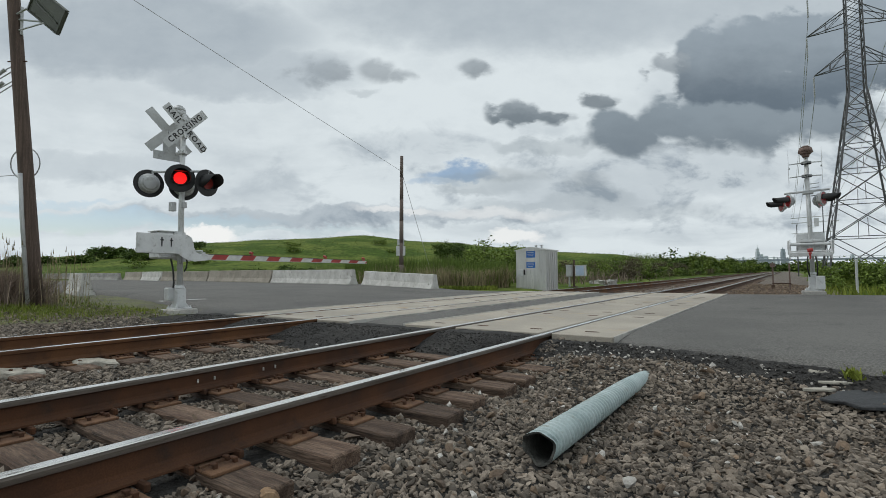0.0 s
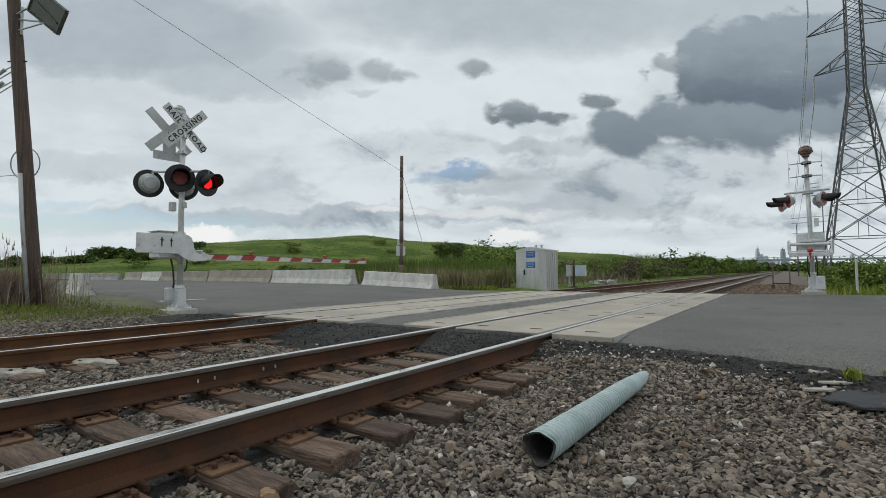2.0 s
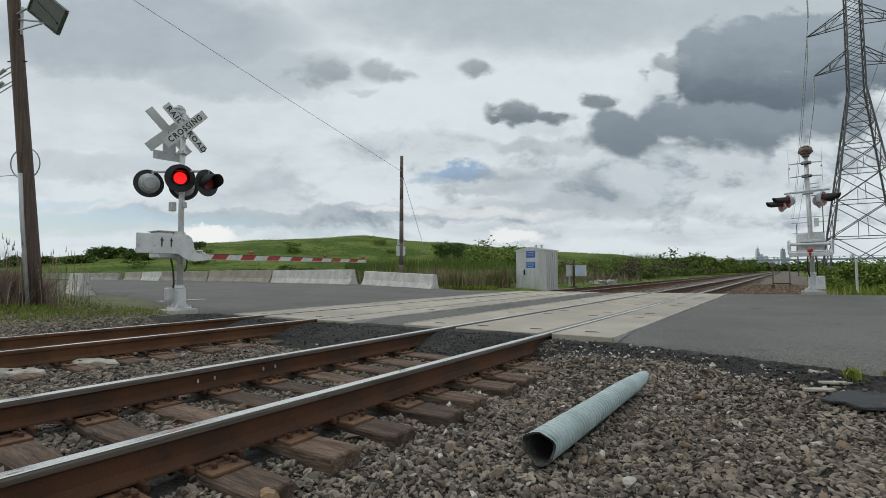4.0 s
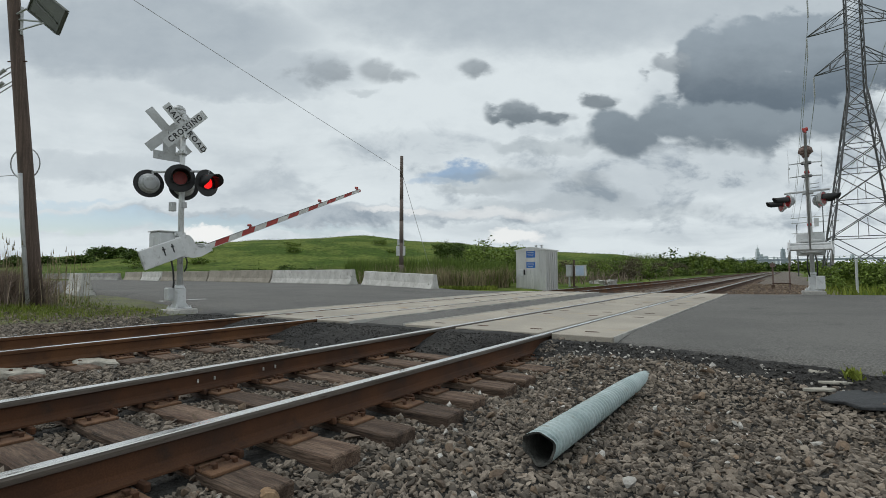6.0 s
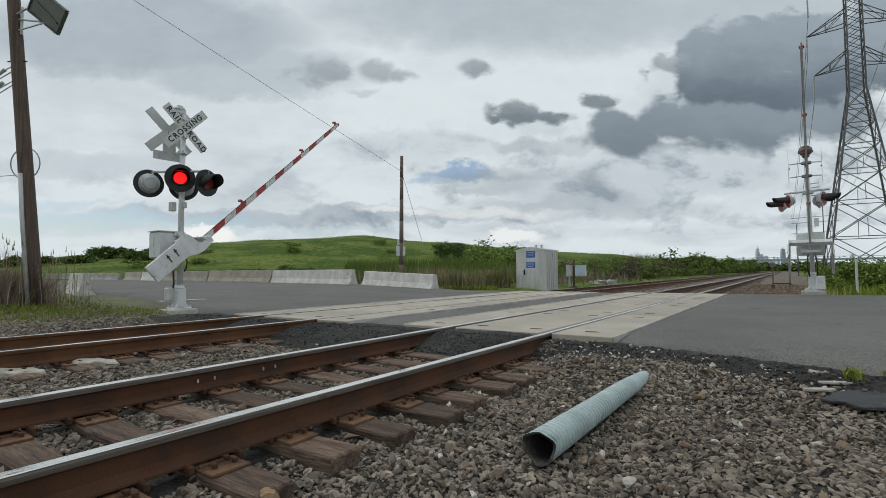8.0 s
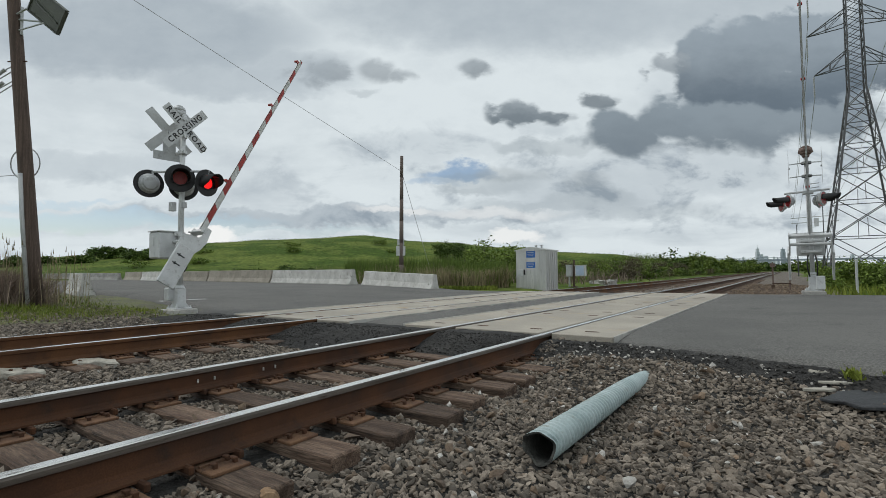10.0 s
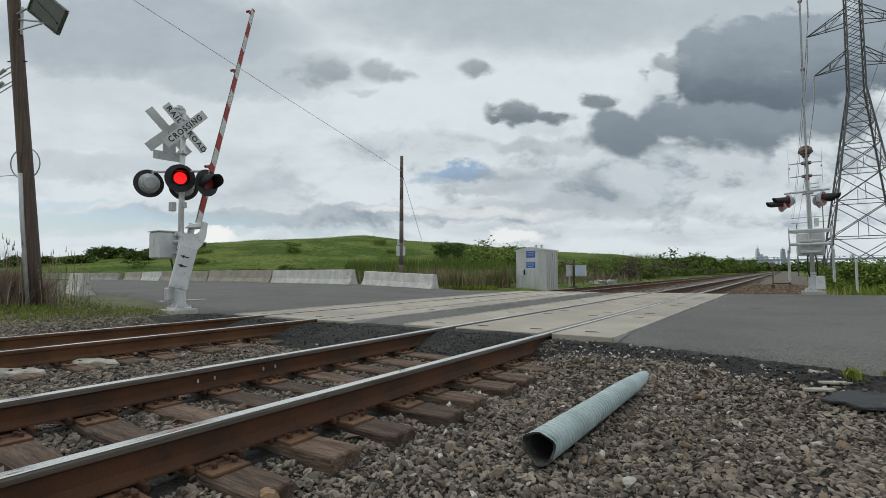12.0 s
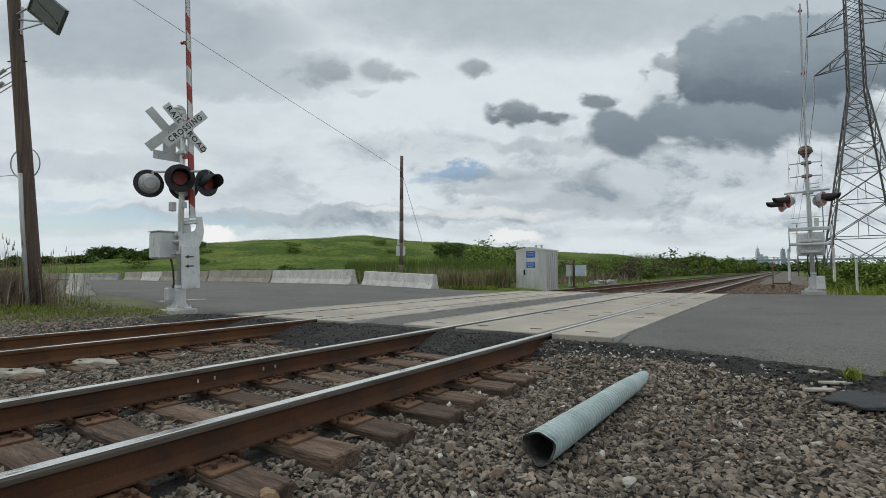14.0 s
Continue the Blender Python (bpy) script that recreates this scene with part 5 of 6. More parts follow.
# ---- loose things on the ballast ----
def make_pipe():
    a = Vector((1.355, 2.66, -0.218))
    ln, step = 2.74, 4
    seg, rings = 32, 54 * 4
    verts, faces = [], []

    def dip(s):
        return -0.050 * max(0.0, (s - 0.58) / 0.42) ** 1.6 - 0.004 * math.sin(math.pi * s)
    for i in range(rings + 1):
        s = i / rings
        ridge = (0.0, 0.0, -0.011, -0.011)[i % step] * (1.0 if s < 0.66 else 0.45)
        for k in range(seg):
            q = 2 * math.pi * k / seg
            r = 0.098 - 0.030 * s + ridge
            y = (s + (0.0, 0.0008, 0.0004, 0.0012)[i % step]) * ln
            if i < 12:
                y += (0.024 * math.sin(2 * q + 0.6) + 0.012 * math.sin(5 * q) + 0.02 * max(0.0, -math.sin(q))) * (12 - i) / 12
            verts.append((r * math.cos(q) * 1.03, y, r * math.sin(q) * 0.97 + dip(s)))
    for i in range(rings):
        for k in range(seg):
            k2 = (k + 1) % seg
            faces.append((i * seg + k, (i + 1) * seg + k, (i + 1) * seg + k2, i * seg + k2))
    pipe = thing("drain_pipe", Matrix.Translation(a) @ pose(0, 0, 0, 0, 0, -0.6), "pale green corrugated plastic pipe lying on the ballast", "pipe")
    mesh_part("corrugated_wall", verts, faces, PVC, pipe)
    inn = []
    for i in range(rings + 1):
        s = i / rings
        for k in range(seg):
            q, r = 2 * math.pi * k / seg, 0.084 - 0.030 * s
            inn.append((r * math.cos(q), verts[i * seg + k][1] + 0.004, r * math.sin(q) + dip(s)))
    mesh_part("lining", inn, [f[::-1] for f in faces], DARK_INSIDE, pipe, "dark lining", True)
    rim = [(k, (k + 1) % seg, seg + (k + 1) % seg, seg + k) for k in range(seg)]
    mesh_part("torn_rim", verts[:seg] + inn[:seg], rim, DARK_INSIDE, pipe, "dark torn edge")


make_pipe()


def make_slab(name, c, sx, sy, sz, rz, mat, label, category, seed, tilt=(0, 0), n=11):
    """A flat broken piece with an uneven outline."""
    g = random.Random(seed)
    pts = []
    for i in range(n):
        a = 2 * math.pi * i / n
        k = g.uniform(0.72, 1.08)
        pts.append((sx * k * math.cos(a), sy * k * math.sin(a)))
    bm = bmesh.new()
    prism(bm, pts, 2, -sz, 0)
    bmesh.ops.subdivide_edges(bm, edges=[e for e in bm.edges if e.calc_length() > 0.05], cuts=1)
    bmesh.ops.bevel(bm, geom=[e for e in bm.edges if e.is_manifold and e.calc_face_angle(0) > 0.5], offset=sz * 0.2, segments=1, affect="EDGES")
    for v in bm.verts:
        v.co += 0.45 * sz * noise.noise_vector(v.co * 11 + Vector((seed, 0, 0)))
    ob = part(name, bm, mat)
    ob.matrix_basis = pose(*c, tilt[0], tilt[1], rz)
    return tagged(ob, label, category)


make_slab("stone_slab", (-3.98, 2.50, -0.185), 0.27, 0.12, 0.07, 60, PALE_STONE, "pale flat broken slab beside the rail", "stone", 3, (3, 4))
make_slab("stone_slab", (-3.98, 1.80, -0.185), 0.28, 0.13, 0.07, 60, PALE_STONE, "pale flat broken slab beside the rail", "stone", 5, (3, 4))
make_slab("concrete_block", (-8.6, 36.5, 0.12), 1.0, 0.6, 0.40, 10, CONCRETE_GREY, "low grey concrete block beside the track", "concrete block", 23)
make_slab("rubber_mat", (3.14, 4.98, -0.190), 0.52, 0.26, 0.03, 20, RUBBER, "black rubber mat lying on the gravel", "mat", 7, (4, -2), 14)
make_slab("stone_slab", (2.72, 5.04, -0.172), 0.13, 0.040, 0.022, 25, PALE_STONE, "thin pale broken slab at the mat's edge", "stone", 9)
make_slab("stone_slab", (2.84, 5.22, -0.140), 0.13, 0.035, 0.02, 15, PALE_STONE, "thin pale broken slab at the mat's edge", "stone", 19)
make_slab("rock", (2.74, 5.40, -0.085), 0.11, 0.05, 0.05, 10, PALE_STONE, "cream-coloured rock by the road's edge", "stone", 11)
make_slab("rock", (0.60, 1.47, -0.21), 0.06, 0.05, 0.09, 40, material("ochre_rock", (0.24, 0.15, 0.08), (0.33, 0.22, 0.13), 9, 0.9, 0, 0.4, 60, grain=0.2), "ochre rock lying on a tie plate", "stone", 13, (8, 12))
make_slab("rock", (1.42, 1.86, -0.27), 0.035, 0.09, 0.05, 20, material("tan_rock", (0.22, 0.17, 0.12), (0.30, 0.24, 0.17), 9, 0.9, 0, 0.4, 60, grain=0.2), "long tan stone among the ballast", "stone", 14, (30, 5))


# ---- ballast stones ----
def stone_field(name, spots, label, mat=STONE):
    """Broken stones, each a jittered lump of twenty faces, in one mesh. spots: x, y, z, size."""
    g = np.random.RandomState(len(spots))
    bm = bmesh.new()
    bmesh.ops.create_icosphere(bm, subdivisions=1, radius=1.0)
    base = np.array([v.co[:] for v in bm.verts])
    tri = np.array([[v.index for v in f.verts] for f in bm.faces])
    bm.free()
    n = len(spots)
    spots = np.asarray(spots)
    jit = base[None] * (1 + 0.30 * g.uniform(-1, 1, (n, 12, 1))) + 0.14 * g.uniform(-1, 1, (n, 12, 3))
    # flat cuts make them angular
    for _ in range(4):
        nv = g.normal(size=(n, 1, 3))
        nv /= np.linalg.norm(nv, axis=2, keepdims=True)
        d = (jit * nv).sum(2, keepdims=True)
        cut = g.uniform(0.25, 0.6, (n, 1, 1))
        jit -= nv * np.maximum(d - cut, 0)
    jit *= np.stack([g.uniform(0.75, 1.25, n), g.uniform(0.6, 1.0, n), g.uniform(0.36, 0.68, n)], 1)[:, None]
    ax, ay, az = g.normal(0, 0.45, n), g.normal(0, 0.45, n), g.uniform(0, 6.28, n)
    ca, sa, cb, sb, cc, sc = np.cos(ax), np.sin(ax), np.cos(ay), np.sin(ay), np.cos(az), np.sin(az)
    one, zero = np.ones(n), np.zeros(n)
    rx = np.stack([one, zero, zero, zero, ca, -sa, zero, sa, ca], 1).reshape(n, 3, 3)
    ry = np.stack([cb, zero, sb, zero, one, zero, -sb, zero, cb], 1).reshape(n, 3, 3)
    rz = np.stack([cc, -sc, zero, sc, cc, zero, zero, zero, one], 1).reshape(n, 3, 3)
    pts = np.einsum("nij,nkj->nki", rz @ ry @ rx, jit) * spots[:, None, 3:4] + spots[:, None, :3]
    faces = (tri[None] + 12 * np.arange(n)[:, None, None]).reshape(-1, 3)
    me = bpy.data.meshes.new(name)
    me.vertices.add(n * 12)
    me.vertices.foreach_set("co", pts.reshape(-1).astype(np.float32))
    me.loops.add(len(faces) * 3)
    me.polygons.add(len(faces))
    me.loops.foreach_set("vertex_index", faces.reshape(-1).astype(np.int32))
    me.polygons.foreach_set("loop_start", (3 * np.arange(len(faces))).astype(np.int32))
    me.polygons.foreach_set("use_smooth", [False] * len(faces))
    me.update(calc_edges=True)
    me.materials.append(mat)
    ob = new(name, me)
    return tagged(ob, label, "gravel", "", "stuff")


def scatter(seed, count, xr, yr, size, keep=lambda x, y: True, lift=0.3, zf=bed_z):
    g = random.Random(seed)
    out = []
    for _ in range(count):
        x, y = g.uniform(*xr), g.uniform(*yr)
        if not keep(x, y):
            continue
        s = size * (0.55 + 1.0 * g.random() ** 2.0)
        out.append((x, y, zf(x, y) + s * lift * g.uniform(0.2, 1.3), s))
    return out


def clear_rails(x, y):
    for x0 in (A_X, A_X - GAUGE, B_X, B_X - GAUGE):
        if abs(x - x0) < 0.10:
            return False
    return True


def off_ties(x, y):
    if not clear_rails(x, y):
        return False
    for x0, ystart, step in ((A_X, 2.467, 0.478), (B_X, 2.3, 0.485)):
        if x0 - GAUGE - 0.56 < x < x0 + 0.56 and abs((y - ystart + step / 2) % step - step / 2) < 0.125:
            return (hash((round(x * 50), round(y * 50))) % 100) < 3
    if abs(x - 1.355) < 0.055 and 2.62 < y < 4.5:
        return False
    if x > 0.3 and y > lip_foot(x) + 0.16 * (hash((round(x * 91), round(y * 87))) % 100) / 100:
        return False
    return True


def bed_or_shoulder(x, y):
    return max(bed_z(x, y), lip_z(x, y))


near = scatter(1, 34000, (0.15, 3.9), (0.7, 6.0), 0.0255, off_ties, 0.3, bed_or_shoulder)
stone_field("ballast_stones", near, "loose angular grey ballast stones beside the near rail")
between = scatter(2, 8500, (-1.45, 0.1), (0.2, 4.9), 0.026, off_ties)
between += scatter(19, 1200, (-1.45, 0.0), (0.3, 3.0), 0.030, off_ties)
between += scatter(3, 14000, (-4.15, -1.55), (0.3, 4.6), 0.026, off_ties)
stone_field("ballast_stones", between, "loose grey ballast stones between ties and tracks")
left = scatter(5, 2600, (-5.7, -4.2), (0.5, 4.6), 0.037, off_ties)
left += scatter(20, 2600, (-12.5, -8.6), (2.2, 5.6), 0.028, off_ties, 0.5, verge_z)
left += scatter(6, 10000, (-9.2, -5.75), (0.8, 5.1), 0.029, off_ties)
stone_field("ballast_stones", left, "loose grey ballast stones along the far track")
right = scatter(8, 11000, (3.6, 7.0), (1.5, 5.7), 0.030, off_ties, 0.3, bed_or_shoulder)
stone_field("ballast_stones", right, "loose grey gravel beside the road")
WHITE_STONE = material("white_stone", (0.36, 0.34, 0.31), (0.52, 0.50, 0.46), 9, 0.9, 0, 0.3, 90, grain=0.15, island=0.3)
behind = scatter(21, 15000, (-9.0, 8.0), (-6.5, 1.0), 0.046, off_ties)
stone_field("ballast_stones", behind, "loose grey ballast stones behind the viewpoint")
pale = scatter(9, 330, (0.3, 4.5), (0.8, 5.6), 0.026, off_ties, 1.0) + scatter(10, 120, (-8, -1.6), (0.8, 5), 0.026, off_ties, 1.0)
stone_field("pale_stones", pale, "scattered pale limestone chips among the ballast", WHITE_STONE)
BROWN_STONE = material("brown_stone", (0.13, 0.095, 0.07), (0.20, 0.145, 0.10), 9, 0.9, 0, 0.3, 90, grain=0.2, island=0.35)
stone_field("brown_stones", scatter(12, 700, (-1.4, 4.0), (0.6, 5.4), 0.034, off_ties, 0.8), "rust-brown stones among the ballast", BROWN_STONE)
farst = scatter(13, 5000, (0.3, 3.6), (19.2, 40), 0.05, clear_rails, 0.5, bed_far_z) + scatter(14, 3000, (-8.5, -0.2), (19.2, 40), 0.05, clear_rails, 0.3, bed_far_z)
stone_field("ballast_stones", farst, "brown-grey ballast stones beyond the road", BROWN_STONE)
crumbs = scatter(15, 9000, (0.1, 6.5), (4.6, 6.0), 0.016, lambda x, y: clear_rails(x, y) and lip_foot(x) - 0.1 < y < road_edge(x) - 0.06, 0.6, lip_z)
for xa, xb, y0, y1, zlo, zhi in FILLS:
    crumbs += scatter(16, 1500, (xa + 0.03, xb - 0.03), (y0, 5.75), 0.013, clear_rails, 0.6, ramp_z(xa, xb, y0, y1, zlo, zhi))
GRIT = material("dark_grit", (0.028, 0.026, 0.024), (0.062, 0.058, 0.053), 6, 0.95, 0, 0.3, 90, grain=0.25, island=0.5)
stone_field("asphalt_crumbs", crumbs, "crumbled dark asphalt and grit at the road's edge", GRIT)
chips = scatter(17, 300, (0.2, 3.0), (4.9, 6.0), 0.018, lambda x, y: clear_rails(x, y) and y < road_edge(x) - 0.1, 0.8, bed_or_shoulder)
stone_field("pale_stones", chips, "pale limestone chips on the dark shoulder", WHITE_STONE)


# ---- plants ----
def blades(name, spots, mat, label, category, width, lean=0.25, segs=2, seedhead=0.0):
    """Upright blades, each a bent tapering strip. spots: x, y, z, height."""
    g = np.random.RandomState(len(spots) + 7)
    verts, faces = [], []
    for x, y, z, h in spots:
        a, b = g.uniform(0, 6.28), g.normal(0, lean)
        c = g.uniform(0, 6.28)
        wx, wy = math.cos(a) * width / 2, math.sin(a) * width / 2
        dx, dy = math.cos(c) * b * h, math.sin(c) * b * h
        k = len(verts)
        for i in range(segs):
            s = i / segs
            w = 1 - 0.5 * s
            verts.append((x - wx * w + dx * s * s, y - wy * w + dy * s * s, z + h * s * (1 - 0.1 * b * b)))
            verts.append((x + wx * w + dx * s * s, y + wy * w + dy * s * s, z + h * s * (1 - 0.1 * b * b)))
        verts.append((x + dx, y + dy, z + h))
        for i in range(segs - 1):
            faces.append((k + 2 * i, k + 2 * i + 1, k + 2 * i + 3, k + 2 * i + 2))
        faces.append((k + 2 * segs - 2, k + 2 * segs - 1, k + 2 * segs))
        if seedhead and g.random_sample() < seedhead:
            k = len(verts)
            hx, hy, hz = x + dx * 0.95, y + dy * 0.95, z + h * 0.93
            verts += [(hx - 0.013, hy, hz), (hx + 0.013, hy, hz), (hx + dx * 0.05, hy + dy * 0.05, hz + 0.17), (hx, hy - 0.013, hz), (hx, hy + 0.013, hz)]
            faces += [(k, k + 1, k + 2), (k + 3, k + 4, k + 2)]
    ob = mesh_part(name, verts, faces, mat)
    return tagged(ob, label, category, "", "stuff")


def patch(seed, count, place, hmin, hmax, zf=None):
    g = random.Random(seed)
    out = []
    for _ in range(count):
        x, y = place(g)
        z = (zf or ground_z)(x, y)
        out.append((x, y, z - 0.03, g.uniform(hmin, hmax) * (0.8 + 0.35 * bumpy(x, y, 0.35, 2))))
    return out


def along(points, width):
    pts = [Vector(p) for p in points]
    def place(g):
        i = g.randrange(len(pts) - 1)
        p = pts[i].lerp(pts[i + 1], g.random())
        return p.x + g.gauss(0, width), p.y + g.gauss(0, width)
    return place


def strip(points, width):
    """A band behind a line, on its far side."""
    pts = [Vector(p) for p in points]
    def place(g):
        i = g.randrange(len(pts) - 1)
        p = pts[i].lerp(pts[i + 1], g.random())
        d = (p - Vector((EYE[0], 0))).normalized()
        q = p + d * abs(g.random() ** 1.2) * width
        return q.x, q.y
    return place


REED_LINE = [(-23.2, 22.6), (-20.5, 22.3), (-17.4, 21.9), (-14.4, 21.3), (-12.2, 22.3), (-10.9, 23.6), (-10.4, 25.5)]
blades("dry_reeds", patch(21, 4200, strip(REED_LINE, 5.5), 0.5, 1.5), REED_TAN, "tall dry tan reeds behind the concrete barriers", "reeds", 0.035, 0.18)
blades("green_reeds", patch(22, 7500, strip([(-21.5, 23.8), (-17.6, 23.6), (-13.4, 24.2), (-11.3, 26.5)], 11), 1.3, 2.1), REED_GREEN, "tall green reeds behind the concrete barriers", "reeds", 0.05, 0.2)
blades("green_reeds", patch(27, 5200, strip(REED_LINE, 5), 0.5, 1.7), REED_GREEN, "tall green reeds behind the concrete barriers", "reeds", 0.04, 0.25)
blades("dry_reeds", patch(40, 3200, strip([(-13.6, 21.3), (-12.2, 22.0), (-10.9, 23.4), (-10.4, 25.3)], 2.2), 0.35, 1.45), REED_TAN, "tall dry tan reeds behind the concrete barriers", "reeds", 0.03, 0.4, 3)
blades("verge_reeds", patch(23, 5000, along([(-13, 32), (-13, 45), (-14, 62), (-15, 85), (-16, 120)], 1.7), 0.5, 1.4), BRUSH_BROWN, "dry brownish brush along the track's verge", "reeds", 0.05, 0.7)
blades("verge_brush", patch(24, 8500, along([(-15, 32), (-16, 45), (-17, 62), (-18, 85), (-19, 120)], 2.2), 0.7, 2.1), REED_GREEN, "green brush along the track's verge", "reeds", 0.06, 0.6)
blades("dead_brush", patch(25, 10500, along([(-19.5, 3.4), (-16.5, 4.4), (-14.6, 4.4), (-13.3, 4.3)], 0.36), 0.3, 1.45), BRUSH_BROWN, "grey-brown dead brush round the foot of the pole", "brush", 0.012, 0.75, 3)
blades("dead_brush", patch(41, 9000, along([(-18.5, 5.2), (-16.5, 5.2), (-15.6, 4.9), (-14.6, 4.8)], 0.26), 0.3, 1.35), BRUSH_BROWN, "grey-brown dead brush round the foot of the pole", "brush", 0.012, 0.75, 3)
blades("tall_stalks", patch(26, 190, along([(-18.5, 4.0), (-14.4, 4.7), (-12.9, 5.0)], 0.6), 1.5, 2.35), REED_TAN, "tall thin dry stalks with seed heads", "reeds", 0.016, 0.12, 3, 0.6)
blades("weeds", patch(28, 5200, along([(-16, 3.0), (-12.2, 4.1), (-10.4, 4.9), (-9.5, 5.6)], 0.50), 0.08, 0.36), WEED, "low green weeds along the gravel's edge", "weeds", 0.022, 0.5)
blades("weeds", patch(29, 1300, along([(-17, 1.9), (-13.0, 2.8), (-10.2, 3.9), (-9.6, 4.6)], 0.55), 0.06, 0.26), WEED, "low green weeds along the gravel's edge", "weeds", 0.022, 0.5)
blades("weeds", patch(30, 2400, along([(-20, 6.8), (-16, 6.2), (-12, 5.7), (-10.1, 5.6), (-9.8, 5.8)], 0.28), 0.08, 0.40), WEED, "low green weeds along the gravel's edge", "weeds", 0.03, 0.5)
blades("weeds", patch(38, 5500, lambda g: (g.uniform(-15.5, -9.3), g.uniform(2.6, 6.0)), 0.03, 0.15, verge_z), WEED, "short patchy weeds over the gravelly verge", "weeds", 0.014, 0.7)
blades("dry_grass", patch(39, 3500, lambda g: (g.uniform(-15.5, -9.0), g.uniform(2.6, 6.0)), 0.03, 0.14, verge_z), REED_TAN, "dry straw over the gravelly verge", "grass", 0.010, 0.8)
blades("dry_grass", patch(31, 3600, along([(-15, 2.6), (-11.5, 4.0), (-9.7, 5.3)], 0.7), 0.05, 0.24), REED_TAN, "dry straw grass among the weeds", "grass", 0.014, 0.7)
blades("weeds", patch(32, 2500, strip([(-13.5, 20.2), (-10.2, 20.6), (-9.6, 22.5)], 2.5), 0.1, 0.3), WEED, "mown green verge beside the barriers", "grass", 0.05, 0.5)
blades("weed_sprig", patch(33, 70, along([(2.93, 5.34), (2.96, 5.32)], 0.03), 0.06, 0.19, bed_or_shoulder), WEED, "small bright green weed at the road's edge", "weed", 0.03, 0.5)
blades("weed_sprig", patch(34, 120, along([(3.10, 5.36), (3.5, 5.3)], 0.08), 0.04, 0.14, bed_or_shoulder), WEED, "small bright green weed at the road's edge", "weed", 0.02, 0.5)
blades("right_verge_grass", patch(35, 9000, lambda g: (g.uniform(3.8, 26), g.uniform(20, 60)), 0.2, 0.7), WEED, "lush green grass on the verge beyond the road", "grass", 0.06, 0.4)


def hill_place(g):
    a, r = math.radians(g.uniform(-82, -6)), g.uniform(48, 140) 
    return EYE[0] + r * math.sin(a), r * math.cos(a)


HILL_GRASS = leaf_material("hill_grass", (0.080, 0.122, 0.026), (0.145, 0.178, 0.048), 0.22, 0.8, 0.10)
blades("hill_grass", patch(36, 9000, hill_place, 0.05, 0.17), HILL_GRASS, "long green grass in tufts over the hill", "grass", 0.22, 1.5)
def make_tree(name, x, y, z, h, spread, leaf, label, category, group, seed, leaves=900, size=0.22, low=0.25):
    g = random.Random(seed)
    t = thing(name, pose(x, y, z, 0, 0, g.uniform(0, 360)), label, category, group)
    bm = bmesh.new()
    rod(bm, (0, 0, -0.2), (0.03 * h, 0, h * 0.45), 0.03 * h, 0.018 * h, 8)
    rod(bm, (0.03 * h, 0, h * 0.44), (0, 0.03 * h, h * 0.85), 0.018 * h, 0.005 * h, 7)
    part("trunk", bm, BARK, t)
    tips = []
    bm = bmesh.new()
    for i in range(9):
        z0 = h * g.uniform(low, 0.7)
        a = g.uniform(0, 6.28)
        e = Vector((spread * math.cos(a) * g.uniform(0.5, 1), spread * math.sin(a) * g.uniform(0.5, 1), min(z0 + h * g.uniform(0.1, 0.35), h * 0.95)))
        rod(bm, (0.02 * h, 0, z0), e, 0.010 * h, 0.003 * h, 5)
        tips += [e, e * 0.75 + Vector((0, 0, z0 * 0.2))]
    tips.append(Vector((0, 0.03 * h, h * 0.9)))
    part("limb", bm, BARK, t)
    verts, faces = [], []
    for _ in range(leaves):
        c = g.choice(tips) + Vector((g.gauss(0, 0.22 * spread), g.gauss(0, 0.22 * spread), g.gauss(0, 0.10 * h)))
        if c.z < h * low * 0.5:
            continue
        s = size * g.uniform(0.6, 1.4)
        u = Vector((g.gauss(0, 1), g.gauss(0, 1), g.gauss(0, 0.6))).normalized()
        w = u.cross(Vector((g.gauss(0, 1), g.gauss(0, 1), g.gauss(0, 1)))).normalized()
        k = len(verts)
        verts += [c - u * s, c + w * s * 0.55, c + u * s, c - w * s * 0.55]
        faces.append((k, k + 1, k + 2, k + 3))
    mesh_part("crown", verts, faces, leaf, t, "uneven leafy crown")
    return t


def polar(a, r):
    x, y = EYE[0] + r * math.sin(math.radians(a)), r * math.cos(math.radians(a))
    return x, y, ground_z(x, y) - 0.1


g = random.Random(50)
for i in range(15):                       # the tree line behind the signal
    a = -75.5 + i * 1.05 + g.uniform(-0.3, 0.3)
    x, y, z = polar(a, g.uniform(88, 104))
    make_tree("tree", x, y, z, 0.8 + 0.6 * g.random() + (0.6 if 6 <= i <= 8 else 0), 1.5, TREE_LEAF, "dark green broad-leaved tree on the skyline", "tree", "tree line left of the hill", 60 + i, 1100, 0.18, 0.0)
for i, (a, r, h, lf) in enumerate(((-34.8, 84, 3.0, TREE_LEAF), (-34.0, 86, 3.4, TREE_LEAF), (-33.0, 84, 3.2, TREE_LEAF), (-32.0, 80, 3.6, TREE_LEAF), (-31.2, 78, 3.0, BUSH_LEAF), (-29.8, 62, 5.4, BUSH_LEAF),
                                   (-30.6, 70, 3.6, BUSH_LEAF), (-28.6, 60, 3.8, BUSH_LEAF), (-27.2, 58, 4.4, BUSH_LEAF), (-26.0, 58, 3.2, BUSH_LEAF))):
    x, y, z = polar(a, r)
    make_tree("shrub", x, y, z, h * 0.78, h * 0.42, lf, "green shrub on the slope of the hill", "shrub", "shrubs on the hill", 90 + i, 900, 0.16, 0.1)
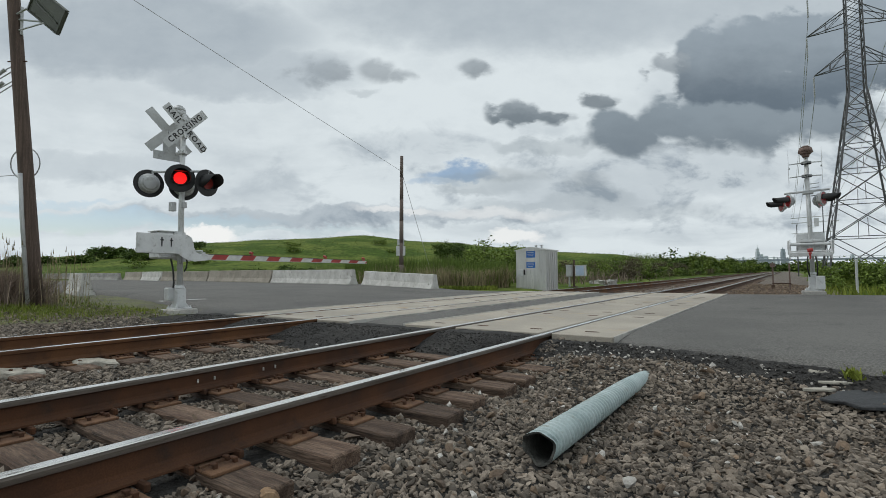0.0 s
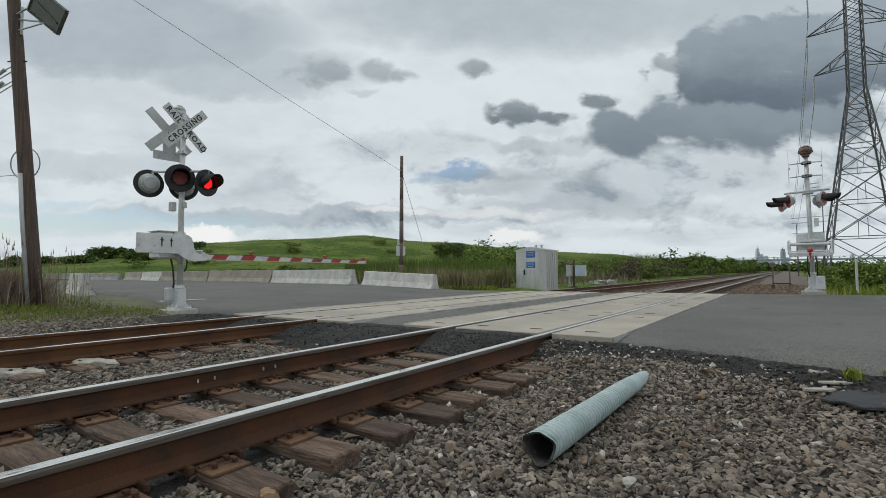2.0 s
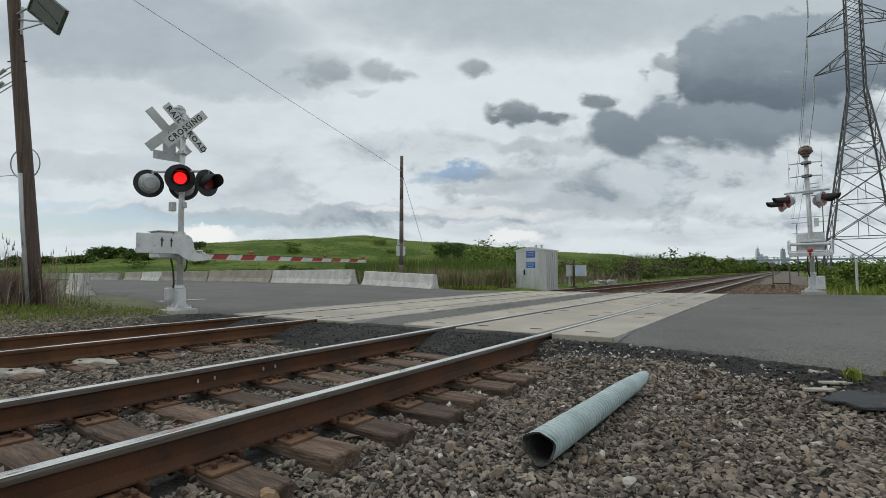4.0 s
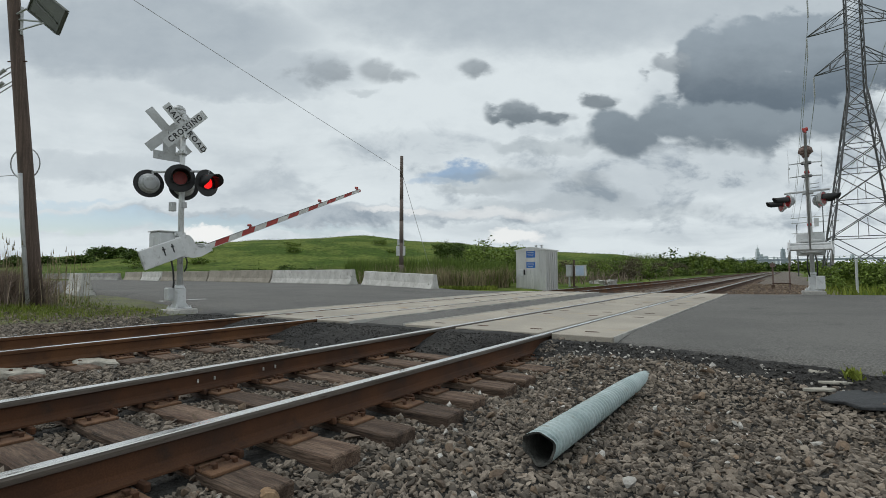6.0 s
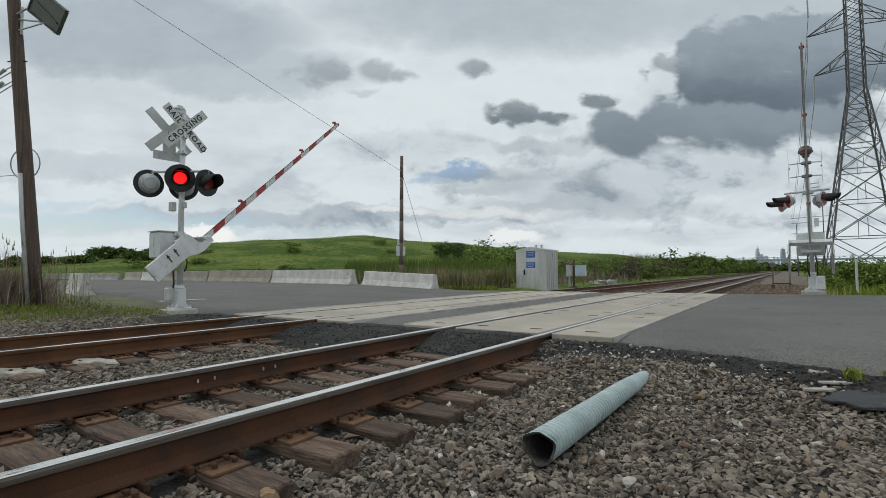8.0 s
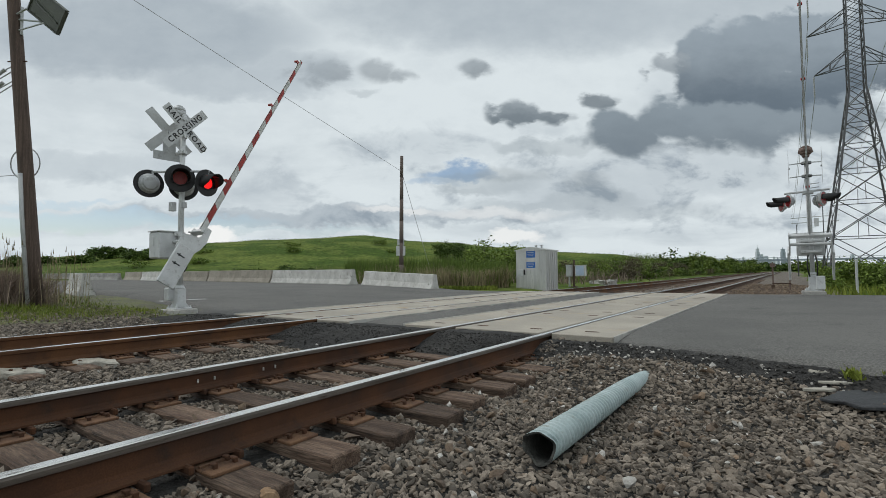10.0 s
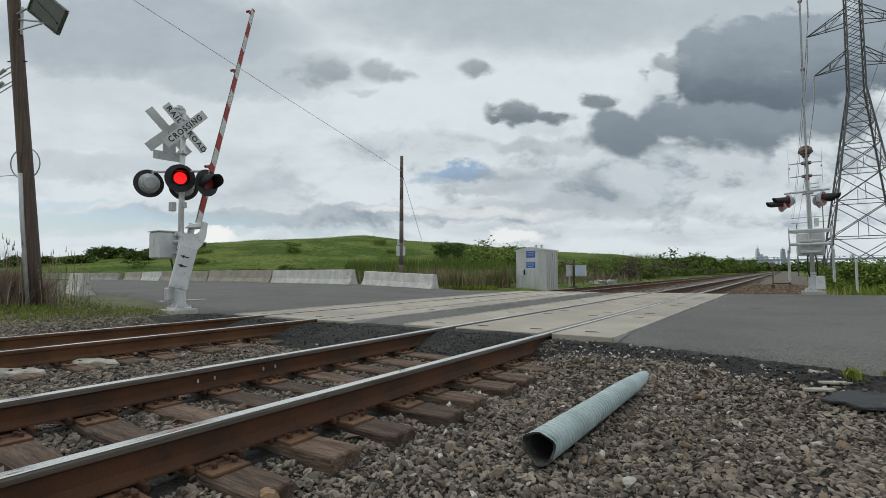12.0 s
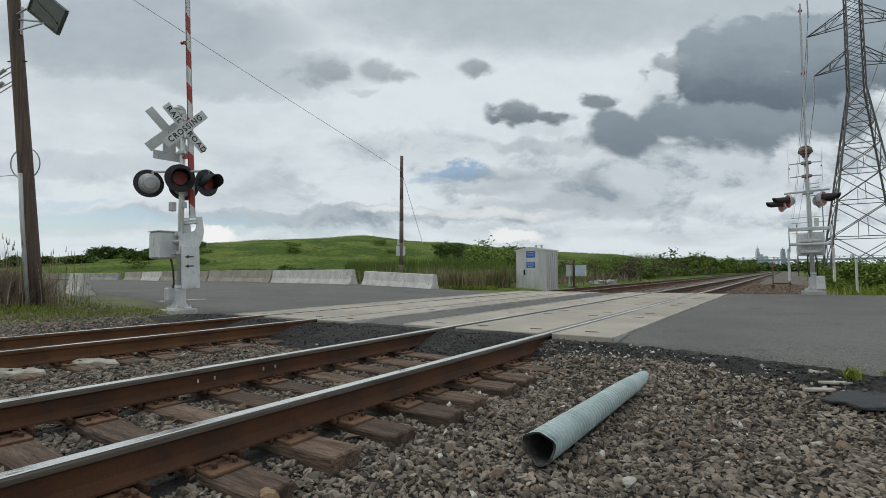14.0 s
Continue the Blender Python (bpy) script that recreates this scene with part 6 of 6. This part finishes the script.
for i in range(18):
    a = -10.2 + i * 0.45 + g.uniform(-0.2, 0.2)
    if a > -2.4:
        continue
    x, y, z = polar(a, 88 + 5 * i + g.uniform(-6, 6))
    make_tree("tree", x, y, z, g.uniform(2.2, 4.2), 2.0, BUSH_LEAF if i % 4 else TREE_LEAF, "leafy green tree beside the railway", "tree", "trees beside the railway", 120 + i, 850, 0.24, 0.05)
for i in range(14):
    a = -2.3 + i * 0.5
    x, y, z = polar(a, 330 + g.uniform(-30, 60))
    make_tree("tree", x, y, z, g.uniform(3, 5), 5.0, TREE_LEAF, "far green tree beyond the bridge", "tree", "far trees", 150 + i, 500, 0.8, 0.05)
for i, (x, y, h) in enumerate(((5.6, 36, 2.0), (6.6, 37, 2.3), (7.6, 35, 1.9), (8.8, 34, 2.1), (10.0, 33, 2.3), (11.4, 34, 2.0), (4.9, 44, 1.8), (12.5, 30, 2.2), (9.5, 44, 2.6), (13, 42, 2.6), (6.9, 50, 2.4), (16, 46, 3.0))):
    make_tree("shrub", x, y, -0.45, h * 0.72, h * 0.6, BUSH_LEAF, "dense green shrub on the verge beyond the road", "shrub", "shrubs on the verge", 170 + i, 2400, 0.075, 0.02)
for i in range(12):
    x, y, z = polar(g.uniform(-66, -16), g.uniform(66, 112))
    make_tree("shrub", x, y, z, g.uniform(0.7, 1.2), 1.5, BUSH_LEAF, "low dark bush in the hillside grass", "shrub", "bushes on the hillside", 260 + i, 500, 0.13, 0.0)
BROWN_LEAF = leaf_material("brownish_leaf", (0.085, 0.072, 0.045), (0.13, 0.112, 0.07), 0.5)
for i in range(14):                       # bare grey-brown thicket beside the far track
    x, y = -11.6 + g.uniform(-1.2, 0.8), 47 + i * 2.6
    make_tree("shrub", x, y, ground_z(x, y) - 0.1, g.uniform(1.7, 2.5), 1.3, BROWN_LEAF if i % 4 else BUSH_LEAF, "bare grey-brown thicket on the railway verge", "shrub", "scrub along the railway", 300 + i, 1500, 0.07, 0.02)
for i in range(34):                       # scrub that hides the flat ground beside the far track
    y = 52 + i * 4.5 + g.uniform(-1.5, 1.5)
    x = -9.9 + g.uniform(-1.2, 0.4)
    make_tree("shrub", x, y, ground_z(x, y) - 0.1, g.uniform(0.8, 1.5), 1.2, (BROWN_LEAF, BUSH_LEAF, TREE_LEAF, BUSH_LEAF)[i % 4], "scrubby bush on the railway verge", "shrub", "scrub along the railway", 360 + i, 700, 0.10, 0.02)
for i in range(11):                       # a dark row of bushes at the foot of the hill
    x, y, z = polar(-56.5 + i * 0.75, 56 + g.uniform(-1.5, 1.5))
    make_tree("shrub", x, y, z, g.uniform(0.9, 1.5), 1.2, TREE_LEAF, "dark bush in a row at the foot of the hill", "shrub", "bushes on the hillside", 330 + i, 700, 0.10, 0.0)
for i in range(26):
    y = 34 + i * 3.4 + g.uniform(-1.5, 1.5)
    x = -13.5 - 0.03 * (y - 34) + g.uniform(-2.6, 0.8)
    make_tree("shrub", x, y, ground_z(x, y) - 0.1, g.uniform(0.9, 1.9), 0.9, (BROWN_LEAF, BUSH_LEAF, TREE_LEAF)[i % 3], "scrubby bush on the railway verge", "shrub", "scrub along the railway", 220 + i, 800, 0.085, 0.02)
for i in range(12):
    x, y = 8 + i * 5.0 + g.uniform(-2, 2), 130 + g.uniform(-15, 30)
    make_tree("tree", x, y, -0.5, g.uniform(1.8, 3.0), 3.0, BUSH_LEAF, "far green tree on the flat land", "tree", "far trees", 190 + i, 500, 0.4, 0.02)


# ---- what moves ----
LEFT_ANGLE = [(0.0, -0.5), (3.7, -0.5), (4.4, 2.0), (5.0, 9.2), (5.3, 12.7), (5.5, 15.4), (6.0, 20.8), (6.5, 26.1), (7.0, 31.1), (7.5, 35.8), (8.0, 40.5), (8.2, 42.2), (9.2, 51.9), (10.3, 61.8),
              (10.5, 63.3), (11.0, 67.2), (11.5, 71.3), (12.0, 75.7), (12.5, 79.9), (13.0, 83.9), (13.5, 88.1), (14.0, 92.2)]
RIGHT_ANGLE = [(0.0, -1.5), (4.0, -1.5), (4.6, 1.5), (5.3, 10.7), (6.0, 18.5), (7.0, 28.4), (8.0, 37.2), (9.2, 49.5), (10.5, 61.8), (11.0, 66.6), (12.0, 76.0), (12.5, 80.0), (13.0, 82.6), (14.0, 85.8)]
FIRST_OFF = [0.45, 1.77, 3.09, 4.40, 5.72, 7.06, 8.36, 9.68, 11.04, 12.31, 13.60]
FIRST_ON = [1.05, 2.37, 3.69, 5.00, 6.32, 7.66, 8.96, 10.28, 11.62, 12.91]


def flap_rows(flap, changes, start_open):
    """The added flap swings up to show the lamp and down to cover it, each in a tenth of a second."""
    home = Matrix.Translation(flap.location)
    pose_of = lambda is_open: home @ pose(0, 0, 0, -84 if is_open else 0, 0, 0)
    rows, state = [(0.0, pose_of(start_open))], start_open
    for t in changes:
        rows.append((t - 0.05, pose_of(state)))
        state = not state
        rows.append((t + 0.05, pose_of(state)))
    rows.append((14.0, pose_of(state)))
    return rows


def motions():
    for key, angles, rz in (("gate_left", LEFT_ANGLE, 3.2), ("gate_right", RIGHT_ANGLE, 178.3)):
        gate = MOVERS[key]
        home = Matrix.Translation(gate.matrix_basis.translation) @ pose(0, 0, 0, 0, 0, rz)
        walk(gate, [(t, home @ pose(0, 0, 0, a, 0, 0)) for t, a in angles])
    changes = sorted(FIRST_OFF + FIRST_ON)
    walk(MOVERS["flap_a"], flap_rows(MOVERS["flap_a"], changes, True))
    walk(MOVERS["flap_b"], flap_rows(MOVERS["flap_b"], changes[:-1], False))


motions()
